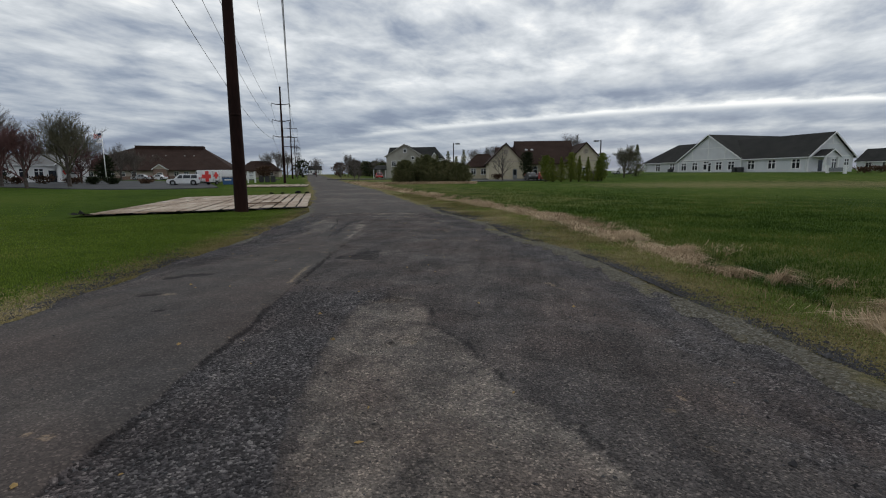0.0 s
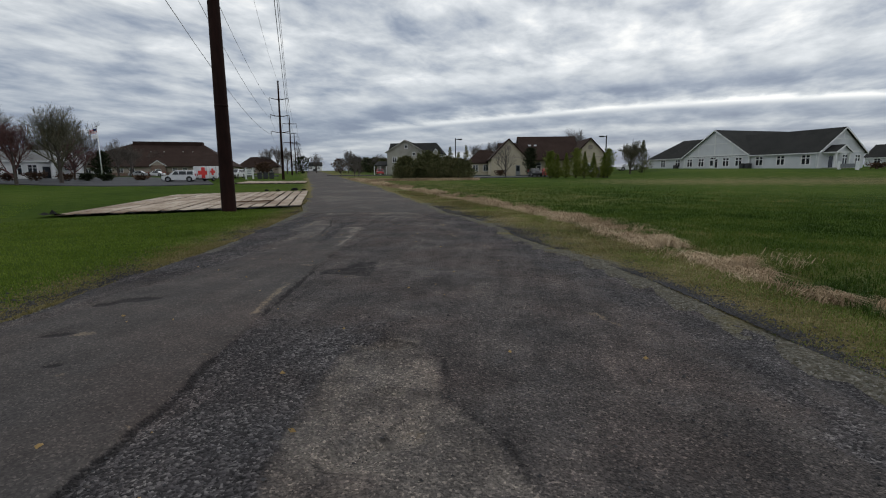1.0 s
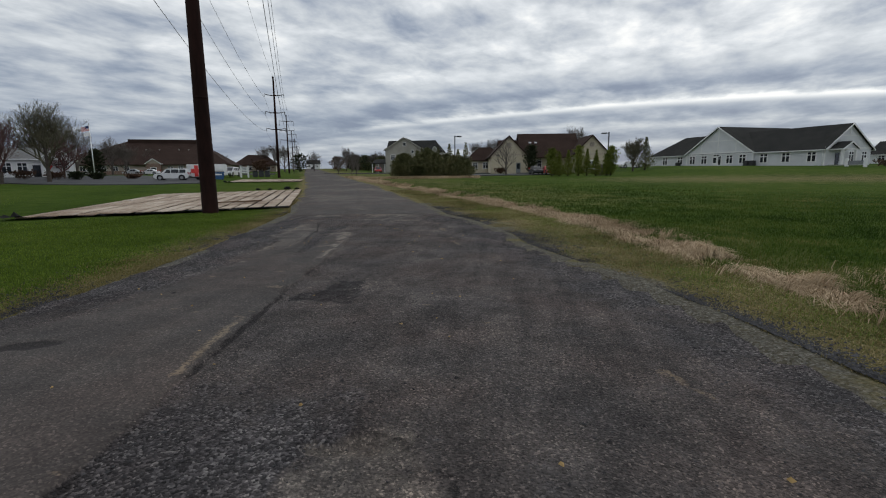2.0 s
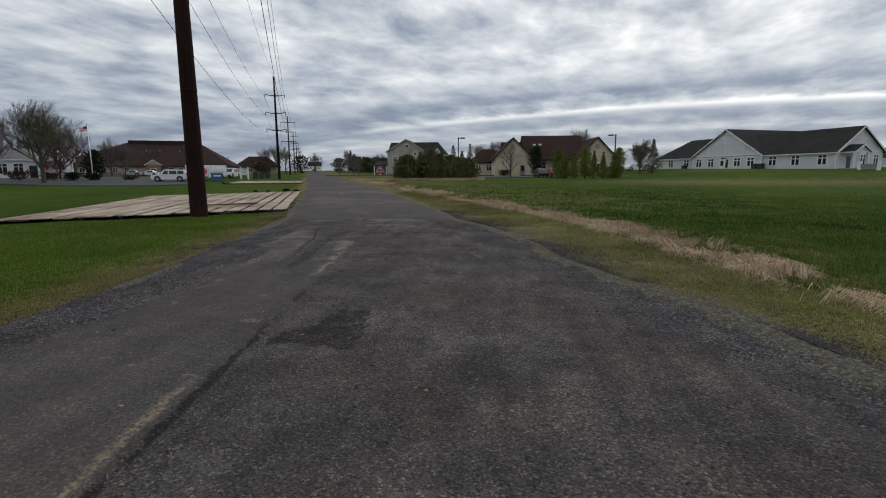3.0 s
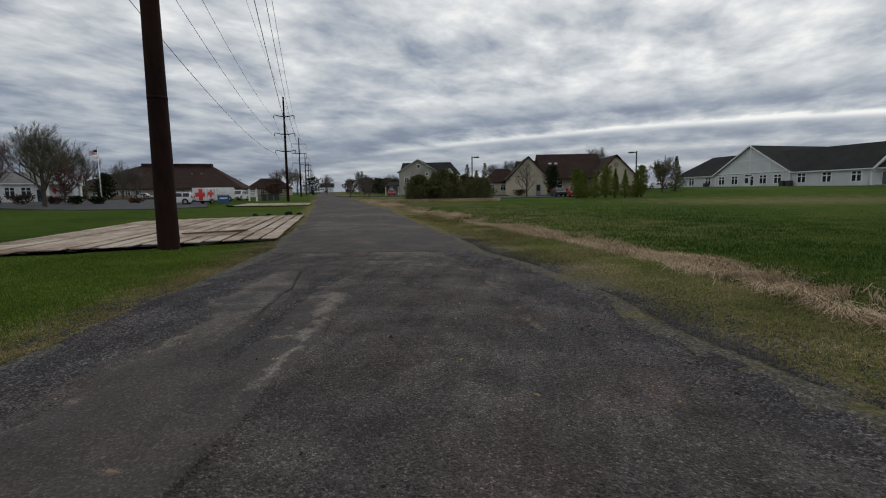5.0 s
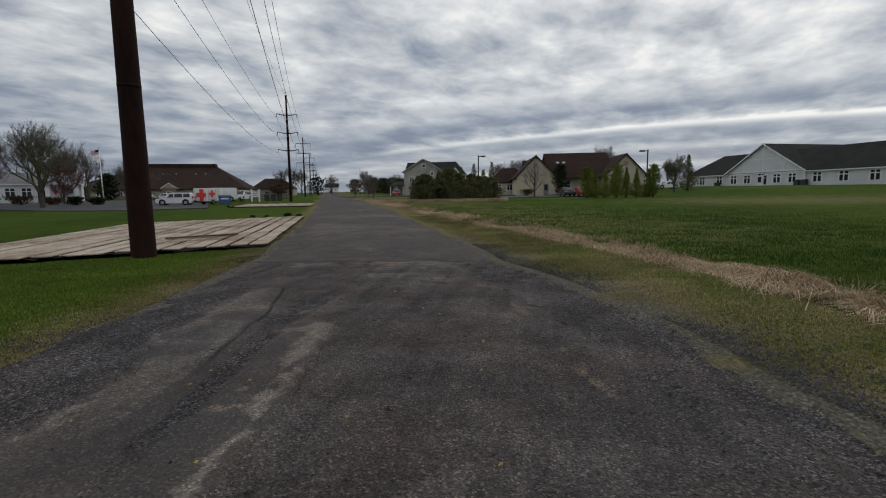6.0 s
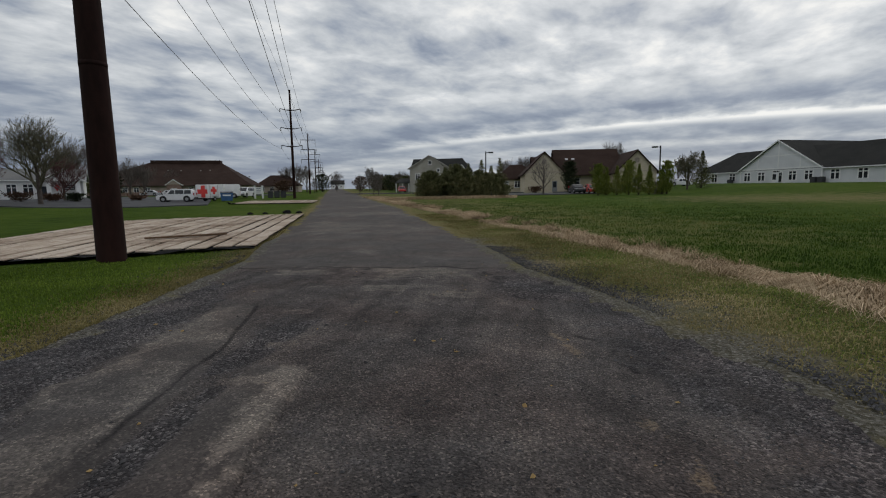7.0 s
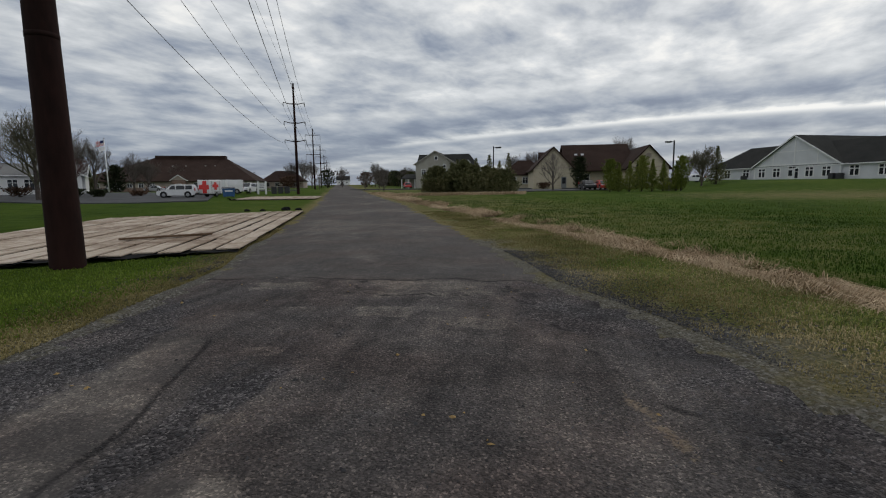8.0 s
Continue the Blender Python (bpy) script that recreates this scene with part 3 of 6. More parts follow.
OLD_L = [(0.6, -6), (0.09, 0.86), (-0.19, 1.65), (-0.31, 2.28), (-0.5, 3.22), (-0.6, 4.0), (-0.62, 4.5), (-0.35, 4.95)]
OLD_R = [(4, -6), (3.0, -1), (2.01, 1.17), (1.78, 1.5), (1.56, 1.87), (1.25, 2.37), (0.81, 3.21), (0.44, 3.8), (-0.09, 5.1)]
TRACK = [(2.5, 2.5), (2.2, 4.5), (1.85, 6.3), (1.28, 8.2), (0.85, 9.2), (0.35, 10.5), (-0.4, 12.0), (-1.05, 14.3), (-1.5, 16)]
LANE_L = [(-4.0, -14), (-4.15, -4), (-4.4, 3), (-4.55, 6.3), (-4.3, 8.5), (-4.4, 10.1), (-4.66, 11.45), (-4.8, 12.7), (-5.41, 13.56), (-5.64, 15.04), (-5.97, 16.3), (-6.4, 18)]
STRIP_R = [(-3.6, 9.5), (-3.95, 11.5), (-4.19, 12.52), (-4.53, 13.75), (-4.87, 14.95), (-5.26, 15.96), (-5.5, 16.6)]
HOLES = ((0.26, 3.3, 0.12, 0.15), (-0.06, 2.98, 0.17, 0.12), (0.11, 3.14, 0.09, 0.05), (-0.28, 4.8, 0.2, 0.1), (-0.55, 4.72, 0.12, 0.06), (-0.03, 3.84, 0.09, 0.07))
wob = (fbm(RX * 1.7, RY * 1.7, 41) - 0.5)
grit = (fbm(RX * 7, RY * 7, 42) - 0.5)
jag = (fbm(RX * 5, RY * 5, 43) - 0.5) * 0.22
pj = (fbm(RX * 6, RY * 6, 44) - 0.5) * 0.3
near_part = 1 - step01(RY, 21, 23)
# the newer lane lies a little higher, with a broken edge
seam_x = interp(SEAM, RY) + wob * 0.10 + grit * 0.07
seam_end = 1 - step01(RY, 14.0, 14.5)
leftside = step01(seam_x - RX, -0.025, 0.025) * seam_end
lane_x = interp(LANE_L, RY) + wob * 0.35 + grit * 0.25
lane = leftside * step01(RX - lane_x, -0.06, 0.14)
# the bleached apron
oldm = step01(RX - interp(OLD_L, RY) + wob * 0.2 + jag, -0.04, 0.04) * step01(interp(OLD_R, RY) - RX + wob * 0.2 + jag, -0.03, 0.03) * (1 - step01(RY + jag, 4.9, 5.1))
# shadow line just outside the apron's right edge, painted into the colour
old_rim_shade = np.exp(-((RX - interp(OLD_R, RY) - wob * 0.2 - jag - 0.05) / 0.04) ** 2) * (RY < 4.6) * (RY > 0)
hole = sum(np.exp(-(np.hypot((RX - hx) / sx, (RY - hy) / sy) + jag) ** 4) for hx, hy, sx, sy in HOLES)
# dark rings that paint the shadow at the pothole rims
ring = sum(np.exp(-((np.hypot((RX - hx) / sx, (RY - hy) / sy) + jag - 1.2) / 0.27) ** 2) for hx, hy, sx, sy in HOLES)
# the tarry square and the two soaked spots
p_half = 0.40 - 0.22 * np.clip(RY - 7.9, -0.2, 1.2)
patch = (1 - step01(np.abs(RX + 1.82 - 0.06 * (RY - 7.9)) + pj, p_half, p_half + 0.07)) * (1 - step01(np.abs(RY - 8.4) + pj, 0.56, 0.66))
patch2 = sum(np.exp(-(np.hypot(((RX - hx) * 0.9 + (RY - hy) * 0.35) / sx, ((RY - hy) * 0.9 - (RX - hx) * 0.35) / sy) + pj * 1.6) ** 4) for hx, hy, sx, sy in ((-3.98, 6.0, 0.32, 0.13), (-3.72, 4.62, 0.17, 0.06), (-4.25, 5.75, 0.14, 0.08), (-3.0, 3.9, 0.08, 0.05)))
# the trowelled strip beyond, and the coarse gravel between it and the seam
strip = step01(RX - lane_x, -0.03, 0.05) * step01(interp(STRIP_R, RY) + wob * 0.1 + grit * 0.06 - RX, -0.03, 0.03) * step01(RY, 10.2, 12.2) * (1 - step01(RY + pj, 16.2, 16.6))
strip_rim = np.exp(-((RX - interp(STRIP_R, RY) - wob * 0.1 - 0.04) / 0.035) ** 2) * step01(RY, 12, 13) * (RY < 16.4)
between_ = step01(RX - interp(STRIP_R, RY), 0.05, 0.3) * step01(seam_x - 0.45 - RX, 0, 0.25) * step01(RY, 10.0, 11.6) * (1 - step01(RY, 16.5, 17.5))
joint_y = 19.7 + 0.09 * (RX + 6) + wob * 0.5 + grit * 0.12
joint = np.exp(-((RY - joint_y) / 0.06) ** 2)
beyond = step01(RY, joint_y - 0.05, joint_y + 0.05)
track_x = interp(TRACK, RY)
loose = np.maximum(0.95 * np.exp(-(fromR / 1.05) ** 2), 0.9 * np.exp(-(fromL / 0.35) ** 2))
loose = np.maximum(loose, (0.55 + 0.4 * step01(fbm((RX + 0.3 * RY) * 2.4, RY * 0.25, 55), 0.4, 0.6)) * step01(lane_x - RX, -0.25, 0.4) * step01(RY, 5.5, 8.0) * (1 - step01(RY, 17, 19)))
loose = np.maximum(loose, 0.75 * between_ * (0.5 + step01(fbm(RX * 1.6, RY * 0.8, 48), 0.42, 0.6)))
loose = np.maximum(loose, 0.56 * step01(RX - track_x, -0.1, 0.7) * (1 - step01(RY, 15, 19)))
loose = np.maximum(loose, 0.92 * (1 - leftside) * step01(interp(OLD_L, RY) - RX, -0.02, 0.1) * (1 - step01(RY, 4.2, 6.5)))
loose = np.maximum(loose, 0.25 * (1 - leftside) * (1 - step01(RY, 15, 19)))
loose = np.maximum(loose, 0.85 * np.exp(-(np.hypot((RX + 1.6) / 0.95, (RY - 18.4) / 1.3)) ** 4))
loose = np.maximum(loose, 0.9 * patch) * (1 - 0.92 * beyond)
loose = np.maximum(loose, 0.85 * np.exp(-(fromL / 0.3) ** 2)) * (1 - 0.75 * oldm)
smooth_m = np.maximum(0.85 * lane * (1 - 0.85 * between_), 0.95 * strip) * (1 - 0.9 * patch)
smooth_m = np.maximum(smooth_m, 0.95 * beyond)
# the bleached tongue along the far end of the seam
tongue = np.exp(-((RX - seam_x + 0.14 + grit * 0.3) / (0.09 + 0.05 * np.clip(RY - 11.5, 0, 3))) ** 2) * step01(RY, 9.2, 11.4) * (1 - step01(RY, 14.2, 14.5))
pale = 0.49 * oldm + 0.75 * np.clip(hole, 0, 1) + 0.12
pale = np.maximum(pale, 0.85 * tongue * step01(fbm(RX * 6, RY * 3, 47), 0.2, 0.42))
pale = np.maximum(pale, 0.5 * strip * step01(fbm(RX * 1.2, RY * 0.9, 49), 0.3, 0.55))
pale = np.maximum(pale, 0.62 * np.exp(-((RX - lane_x - 0.1) / 0.09) ** 2) * step01(RY, 8.5, 10) * (RY < 16.4) * step01(fbm(RX * 2, RY * 1.1, 50), 0.4, 0.58))
for sx_, sy_, wx_, wy_, amt in ((-6.0, 19.0, 0.62, 0.3, 0.62), (-3.75, 19.15, 1.0, 0.62, 0.56), (-4.0, 17.75, 0.36, 0.26, 0.66), (-2.75, 17.4, 0.4, 0.25, 0.5), (-5.1, 17.6, 0.3, 0.2, 0.5), (-4.7, 16.2, 0.22, 0.14, 0.6), (-4.2, 14.9, 0.2, 0.1, 0.6), (-3.95, 13.9, 0.24, 0.08, 0.6)):
    pale = np.maximum(pale, amt * (1 - step01(np.maximum(np.abs(RX - sx_ + 0.3 * (RY - sy_)) / wx_, np.abs(RY - sy_ - 0.1 * (RX - sx_)) / wy_) + pj * 2.2, 0.85, 1.1)))
pale = np.maximum(pale, 0.30 * np.exp(-((RX + 4.3) / 1.5) ** 2 - ((RY - 18.8) / 0.9) ** 2))
pale = np.maximum(pale, beyond * (0.32 + 0.2 * step01(fbm(RX * 0.5, RY * 0.35, 57), 0.5, 0.68)) + 0.12 * leftside)
pale = pale * (1 - 0.9 * patch) * (1 - 0.7 * np.clip(patch2, 0, 1))
# dusty scrapes along the wheel track
scrape = step01(fbm((RX + 0.42 * RY) * 9, RY * 0.9, 53), 0.50, 0.62) * step01(fbm(RX * 1.3, RY * 0.7, 51), 0.38, 0.55)
tan = 1.0 * np.exp(-((RX - track_x) / (0.12 + 0.16 * np.exp(-((RY - 8) / 1.6) ** 2))) ** 2) * scrape * step01(fbm(RX * 9, RY * 7, 58), 0.34, 0.56) * (RY < 16)
tan = np.maximum(tan, 0.5 * np.exp(-((RX - track_x - 0.9) / 0.12) ** 2) * scrape * (RY < 7))
tan = np.maximum(tan, 1.0 * np.exp(-((RX - seam_x + 0.09) / 0.075) ** 2) * step01(RY, 4.9, 5.6) * (1 - step01(RY, 6.6, 7.6)) * step01(fbm(RX * 6, RY * 3, 52), 0.36, 0.5))
tan = np.maximum(tan, 0.5 * np.exp(-((RX - seam_x + 0.08) / 0.06) ** 2) * step01(fbm(RX * 3, RY * 1.3, 54), 0.56, 0.66) * (RY < 10))
tan = np.maximum(tan, 0.42 * np.clip(hole, 0, 1))
tan = np.maximum(tan, 0.9 * np.exp(-(np.hypot((RX - 0.27) / 0.1, (RY - 3.34) / 0.08)) ** 2))
tan = np.maximum(tan, 0.55 * np.exp(-(np.hypot((RX + 10.2) / 0.8, (RY - 26.5) / 1.5)) ** 2))
for sx_, sy_, sr in ((-3.45, 4.64, 0.11), (-1.58, 1.17, 0.055), (-1.73, 1.19, 0.03), (2.36, 2.07, 0.05), (-1.54, 2.24, 0.035), (-2.66, 8.28, 0.11), (-4.05, 8.95, 0.06), (-3.12, 9.38, 0.06), (-2.43, 6.98, 0.05), (-3.41, 7.22, 0.045), (-3.04, 7.12, 0.045), (-0.44, 7.79, 0.045), (0.34, 7.15, 0.045), (-2.78, 12.3, 0.06), (-3.5, 12.25, 0.06), (-3.35, 11.95, 0.06), (-3.5, 11.9, 0.08)):
    tan = np.maximum(tan, 0.95 * np.exp(-(np.hypot((RX - sx_) / (sr * 1.5), (RY - sy_) / sr) + jag * 2) ** 4))
spots = np.random.default_rng(17)
for _ in range(40):
    sy_ = spots.uniform(0.6, 16)
    sx_ = spots.uniform(-3.4, -0.2) - 0.13 * sy_
    sr = spots.uniform(0.015, 0.045)
    tan = np.maximum(tan, 0.8 * np.exp(-(np.hypot((RX - sx_) / (sr * 1.6), (RY - sy_) / sr)) ** 4))
tar_and_shade = np.maximum(1.0 * np.clip(patch2, 0, 1), 0.9 * joint * step01(fbm(RX * 0.9, RY * 0 + 2, 61), 0.35, 0.5))
# shade of the raised lane's step, painted as a dark line along the seam
tar_and_shade = np.maximum(tar_and_shade, 1.0 * np.exp(-((RX - seam_x - 0.03) / 0.035) ** 2) * seam_end * (0.35 + 0.65 * step01(fbm(RX * 2, RY * 1.5, 62), 0.35, 0.55)) * (1 - 0.5 * step01(RY, 8, 11)))
tar_and_shade = np.maximum(tar_and_shade, 0.62 * patch)
# painted pothole rim shadow, kept off the pale bottoms
tar_and_shade = np.maximum(tar_and_shade, 0.72 * np.clip(ring, 0, 1) * (1 - 0.9 * np.clip(hole, 0, 1)) * step01(fbm(RX * 6, RY * 6, 69), 0.32, 0.62))
# the apron edge's painted shadow, broken up by noise
tar_and_shade = np.maximum(tar_and_shade, 0.7 * old_rim_shade * step01(fbm(RX * 3, RY * 3, 63), 0.3, 0.5))
# narrow dark line along the strip's right edge
tar_and_shade = np.maximum(tar_and_shade, 0.8 * strip_rim)
tar_and_shade = np.maximum(tar_and_shade, (0.5 + 0.5 * step01(fbm(RX * 2.2, RY * 2.2, 64), 0.38, 0.6)) * np.exp(-(near_line(RX + wob * 0.7, RY + wob * 0.3, [(-2.02, 17.56), (-1.3, 15.78), (-1.1, 15.33), (-0.86, 14.63)]) / 0.055) ** 2))
tar_and_shade = np.maximum(tar_and_shade, 0.55 * between_ * step01(fbm(RX * 2.0, RY * 1.2, 67), 0.48, 0.62))
slab_rim = np.abs(np.maximum(np.abs(RX + 3.75) / 1.1, np.abs(RY - 19.4 - 0.1 * RX - 0.38) / 0.68) + pj * 1.4 - 1.08)
tar_and_shade = np.maximum(tar_and_shade, 0.85 * np.exp(-(slab_rim / 0.06) ** 2) * step01(fbm(RX * 2.5, RY * 2.5, 65), 0.42, 0.55) * (RY < 19.6))
tar_and_shade = np.maximum(tar_and_shade, 0.62 * np.exp(-(np.hypot((RX + 1.7) / 0.85, (RY - 18.6) / 1.0)) ** 4) * step01(fbm(RX * 3, RY * 3, 66), 0.3, 0.55))
tar_and_shade = np.maximum(tar_and_shade, 0.45 * np.exp(-((RX - 3.15) / 0.18) ** 2) * step01(fbm(RX * 2, RY * 0.7, 68), 0.45, 0.6) * (RY < 6))
crown = 0.05 * np.clip(inside / 2.5, 0, 1)
RZ = land(RX, RY) - 0.02 + crown
RZ += near_part * ((fbm(RX * 1.1, RY * 1.1, 71) - 0.5) * 0.05 + (fbm(RX * 9, RY * 9, 72, 3) - 0.5) * (0.012 + 0.014 * loose) * (1 - 0.7 * np.clip(smooth_m, 0, 1)))
RZ += 0.034 * leftside * near_part - 0.05 * np.clip(hole, 0, 1) - 0.018 * np.clip(patch2, 0, 1) - 0.012 * patch + 0.012 * strip - 0.012 * joint - 0.02 * between_ - 0.012 * oldm
RZ += 0.03 * near_part * (fbm((RX + 0.28 * RY) * 3.2, RY * 0.3, 74, 3) - 0.5) * np.clip(loose + between_ + 0.25, 0, 1)
RZ -= 0.035 * (1 - step01(inside, 0.0, 0.25))
ids = np.arange(RX.size).reshape(RX.shape)
rq = np.stack([ids[:-1, :-1], ids[:-1, 1:], ids[1:, 1:], ids[1:, :-1]], -1).reshape(-1, 4)
road = raw("road", np.stack([RX, RY, RZ], -1).reshape(-1, 3), rq, M_ROAD, smooth=True)
tagged(road, "worn patched asphalt road with loose gravel edges", "road", kind="structure")
for nm, val in (("loose", loose), ("smooth", smooth_m), ("pale", pale), ("tan", tan), ("tar_and_shade", tar_and_shade)):
    at = road.data.attributes.new(nm, "FLOAT", "POINT")
    at.data.foreach_set("value", np.clip(val, 0, 1).astype(np.float32).ravel())


def flat_lot(name, label, outline, lift, mat, cat="pavement", edge=0.12):
    bm = bmesh.new()
    pts = []
    for (ax, ay), (bx, by) in zip(outline, outline[1:] + outline[:1]):
        n = max(1, int(math.hypot(bx - ax, by - ay) / 3))
        pts += [(ax + (bx - ax) * i / n, ay + (by - ay) * i / n) for i in range(n)]
    vs = [bm.verts.new((x, y, lz(x, y) + lift)) for x, y in pts]
    lo = [bm.verts.new((x, y, lz(x, y) - edge)) for x, y in pts]
    bmesh.ops.triangle_fill(bm, use_beauty=True, edges=[bm.edges.new((vs[i], vs[(i + 1) % len(vs)])) for i in range(len(vs))])
    for i in range(len(vs)):
        j = (i + 1) % len(vs)
        bm.faces.new((vs[i], vs[j], lo[j], lo[i]))
    bmesh.ops.recalc_face_normals(bm, faces=bm.faces)
    return tagged(obj(name, bm, mat), label, cat, kind="structure")


flat_lot("parking_lot", "grey asphalt parking lot before the brick building", [(-110, 54), (-40.5, 51.5), (-36.5, 56.5), (-52, 78), (-76, 84), (-110, 82)], 0.10, M_LOT)
flat_lot("driveway", "grey asphalt drive beside the evergreen hedge", [(-4.5, 84), (9, 90), (9, 99), (-10, 99), (-22, 92)], 0.12, M_LOT)
flat_lot("far_driveway", "pale asphalt drive entering the road", [(-54, 108), (-76, 124), (-92, 122), (-66, 98)], 0.12, M_LOT)
flat_lot("back_lot", "grey asphalt lot along the brick building", [(-135, 104), (-62, 124), (-66, 132), (-138, 112)], 0.12, M_LOT)
flat_lot("side_street", "grey asphalt street crossing behind the far lawn", [(-46, 118), (6, 104), (8, 108), (-44, 124)], 0.14, M_LOT)


# ---- buildings ----
def window(parent, x, z, w, h, face, mats=(M_TRIM, M_GLASS), cols=2, transom=0.3, axis="x", bar=0.05, rim=0.12):
    """A window in a wall whose outer face is the plane face: y = face (axis x) or x = face (axis y)."""
    def bx(a0, a1, z0, z1, d0, d1):
        return boxbm(a0, a1, face + d0, face + d1, z0, z1) if axis == "x" else boxbm(face - d1, face - d0, a0, a1, z0, z1)
    win = part("window", bx(x - w / 2 - rim, x + w / 2 + rim, z + h, z + h + 0.16, -0.07, 0.02), mats[0], parent)
    for a0, a1, z0, z1 in ((x - w / 2 - rim, x - w / 2, z, z + h), (x + w / 2, x + w / 2 + rim, z, z + h), (x - w / 2 - rim - 0.04, x + w / 2 + rim + 0.04, z - 0.12, z)):
        part("frame", bx(a0, a1, z0, z1, -0.06, 0.02), mats[0], win)
    part("pane", bx(x - w / 2, x + w / 2, z, z + h, -0.012, 0.03), mats[1], win, "dark reflecting glass")
    for i in range(1, cols):
        c = x - w / 2 + w * i / cols
        part("mullion", bx(c - bar, c + bar, z, z + h, -0.05, -0.012), mats[0], win)
    if transom:
        part("transom", bx(x - w / 2, x + w / 2, z + h * (1 - transom) - bar * 0.8, z + h * (1 - transom) + bar * 0.8, -0.045, -0.012), mats[0], win)
    return win


def gable_roof(parent, x0, x1, y0, y1, ze, zr, mat, over=0.45, thick=0.16, along="x", hip0=0.0, hip1=0.0, trim=M_TRIM):
    """Two slopes over a rectangle, ridge along the axis; hip0 and hip1 pull the ridge's ends in."""
    def c(a, b, z):
        return (a, b, z) if along == "x" else (b, a, z)
    a0, a1, b0, b1 = (x0, x1, y0, y1) if along == "x" else (y0, y1, x0, x1)
    bm_ = (b0 + b1) / 2
    k = (zr - ze) / ((b1 - b0) / 2)
    e0, e1 = a0 - over, a1 + over
    zo = ze - k * over
    r0, r1 = (e0 + hip0 if hip0 else e0), (e1 - hip1 if hip1 else e1)
    for s, bb in ((-1, b0 - over), (1, b1 + over)):
        part("roof_slope", slab([c(e0, bb, zo), c(e1, bb, zo), c(r1, bm_, zr), c(r0, bm_, zr)], (0, 0, thick)), mat, parent)
        g = part("gutter", boxbm(*((e0, e1, min(bb, bb - s * 0.02) - 0.06, max(bb, bb - s * 0.02) + 0.06) if along == "x" else (min(bb, bb - s * 0.02) - 0.06, max(bb, bb - s * 0.02) + 0.06, e0, e1)), zo - 0.06, zo + 0.12), trim, parent)
    for e, r, hp in ((e0, r0, hip0), (e1, r1, hip1)):
        if hp:
            part("roof_hip", slab([c(e, b0 - over, zo), c(e, b1 + over, zo), c(r, bm_, zr)], (0, 0, thick)), mat, parent)
        else:
            s = -1 if e == e0 else 1
            for bb in (b0 - over, b1 + over):
                part("bargeboard", slab([c(e, bb, zo - 0.12), c(e, bb, zo + 0.17), c(e, bm_, zr + 0.17), c(e, bm_, zr - 0.12)], c(s * 0.06, 0, 0)), trim, parent)


def gable_wall(parent, x0, x1, y0, y1, z, zr, mat, along="y", thick=0.2, at0=True, at1=True):
    """The triangles that close a gable, at the two ends of the ridge."""
    if along == "y":
        for ok, yy, s in ((at0, y0, 1), (at1, y1, -1)):
            if ok:
                part("gable", slab([(x0, yy, z), (x1, yy, z), ((x0 + x1) / 2, yy, zr)], (0, s * thick, 0)), mat, parent)
    else:
        for ok, xx, s in ((at0, x0, 1), (at1, x1, -1)):
            if ok:
                part("gable", slab([(xx, y0, z), (xx, y1, z), (xx, (y0 + y1) / 2, zr)], (s * thick, 0, 0)), mat, parent)


def walls(parent, x0, x1, y0, y1, z, mat, name="wall", z0=-0.6, t=0.2):
    for a in ((x0, x1, y0, y0 + t), (x0, x1, y1 - t, y1), (x0, x0 + t, y0 + t, y1 - t), (x1 - t, x1, y0 + t, y1 - t)):
        part(name, boxbm(*a, z0, z), mat, parent)


def door(parent, x, w, h, face, mat=M_TRIM, pane=True):
    d = part("door", boxbm(x - w / 2, x + w / 2, face - 0.05, face + 0.03, 0.02, h), mat, parent)
    if pane:
        part("pane", boxbm(x - w / 2 + 0.15, x + w / 2 - 0.15, face - 0.065, face - 0.05, h * 0.4, h - 0.15), M_GLASS, d)
    part("handle", boxbm(x + w / 2 - 0.12, x + w / 2 - 0.08, face - 0.1, face - 0.05, 0.95, 1.1), M_DARK, d)
    return d


# long pale grey building on the rise
wh = empty("long_building", pose(37.49, 141.56, 2.2, 0, 0, -65.83), "long pale grey clapboard building with white trim and charcoal roof", "building")
walls(wh, 1.7, 47, 0, 11.6, 3.05, M_GREYSIDE)
gable_roof(wh, 1.7, 47, 0, 11.6, 3.05, 7.4, M_ROOFG, hip0=6.2)
gable_wall(wh, 1.7, 47, 0, 11.6, 3.05, 7.35, M_GREYSIDE, "x", at0=False)
walls(wh, 14.8, 32.9, -0.4, 20, 3.05, M_GREYSIDE)
gable_wall(wh, 14.8, 32.9, -0.4, 20, 3.05, 8.65, M_GREYSIDE, "y")
gable_roof(wh, 14.8, 32.9, -0.4, 20, 3.05, 8.7, M_ROOFG, along="y")
part("trim_band", boxbm(14.8, 32.9, -0.46, -0.4, 3.0, 3.28), M_TRIM, wh)
part("trim_band", boxbm(19.4, 28.3, -0.46, -0.4, 5.62, 5.8), M_TRIM, wh)
part("trim_board", boxbm(23.73, 23.97, -0.47, -0.4, 3.28, 8.3), M_TRIM, wh)
for xx in (19.15, 28.55):
    part("trim_board", boxbm(xx - 0.1, xx + 0.1, -0.46, -0.4, 3.28, 5.6), M_TRIM, wh)
for xx, yy in ((1.7, -0.03), (14.8, -0.44), (32.9, -0.44), (47, -0.03)):
    part("corner_board", boxbm(xx - 0.12, xx + 0.12, yy - 0.03, yy + 0.06, -0.5, 3.05), M_TRIM, wh)
for xx in (7.0, 12.2, 35.0, 39.7, 44.7):
    window(wh, xx, 0.75, 1.45, 1.65, 0, bar=0.1, rim=0.2)
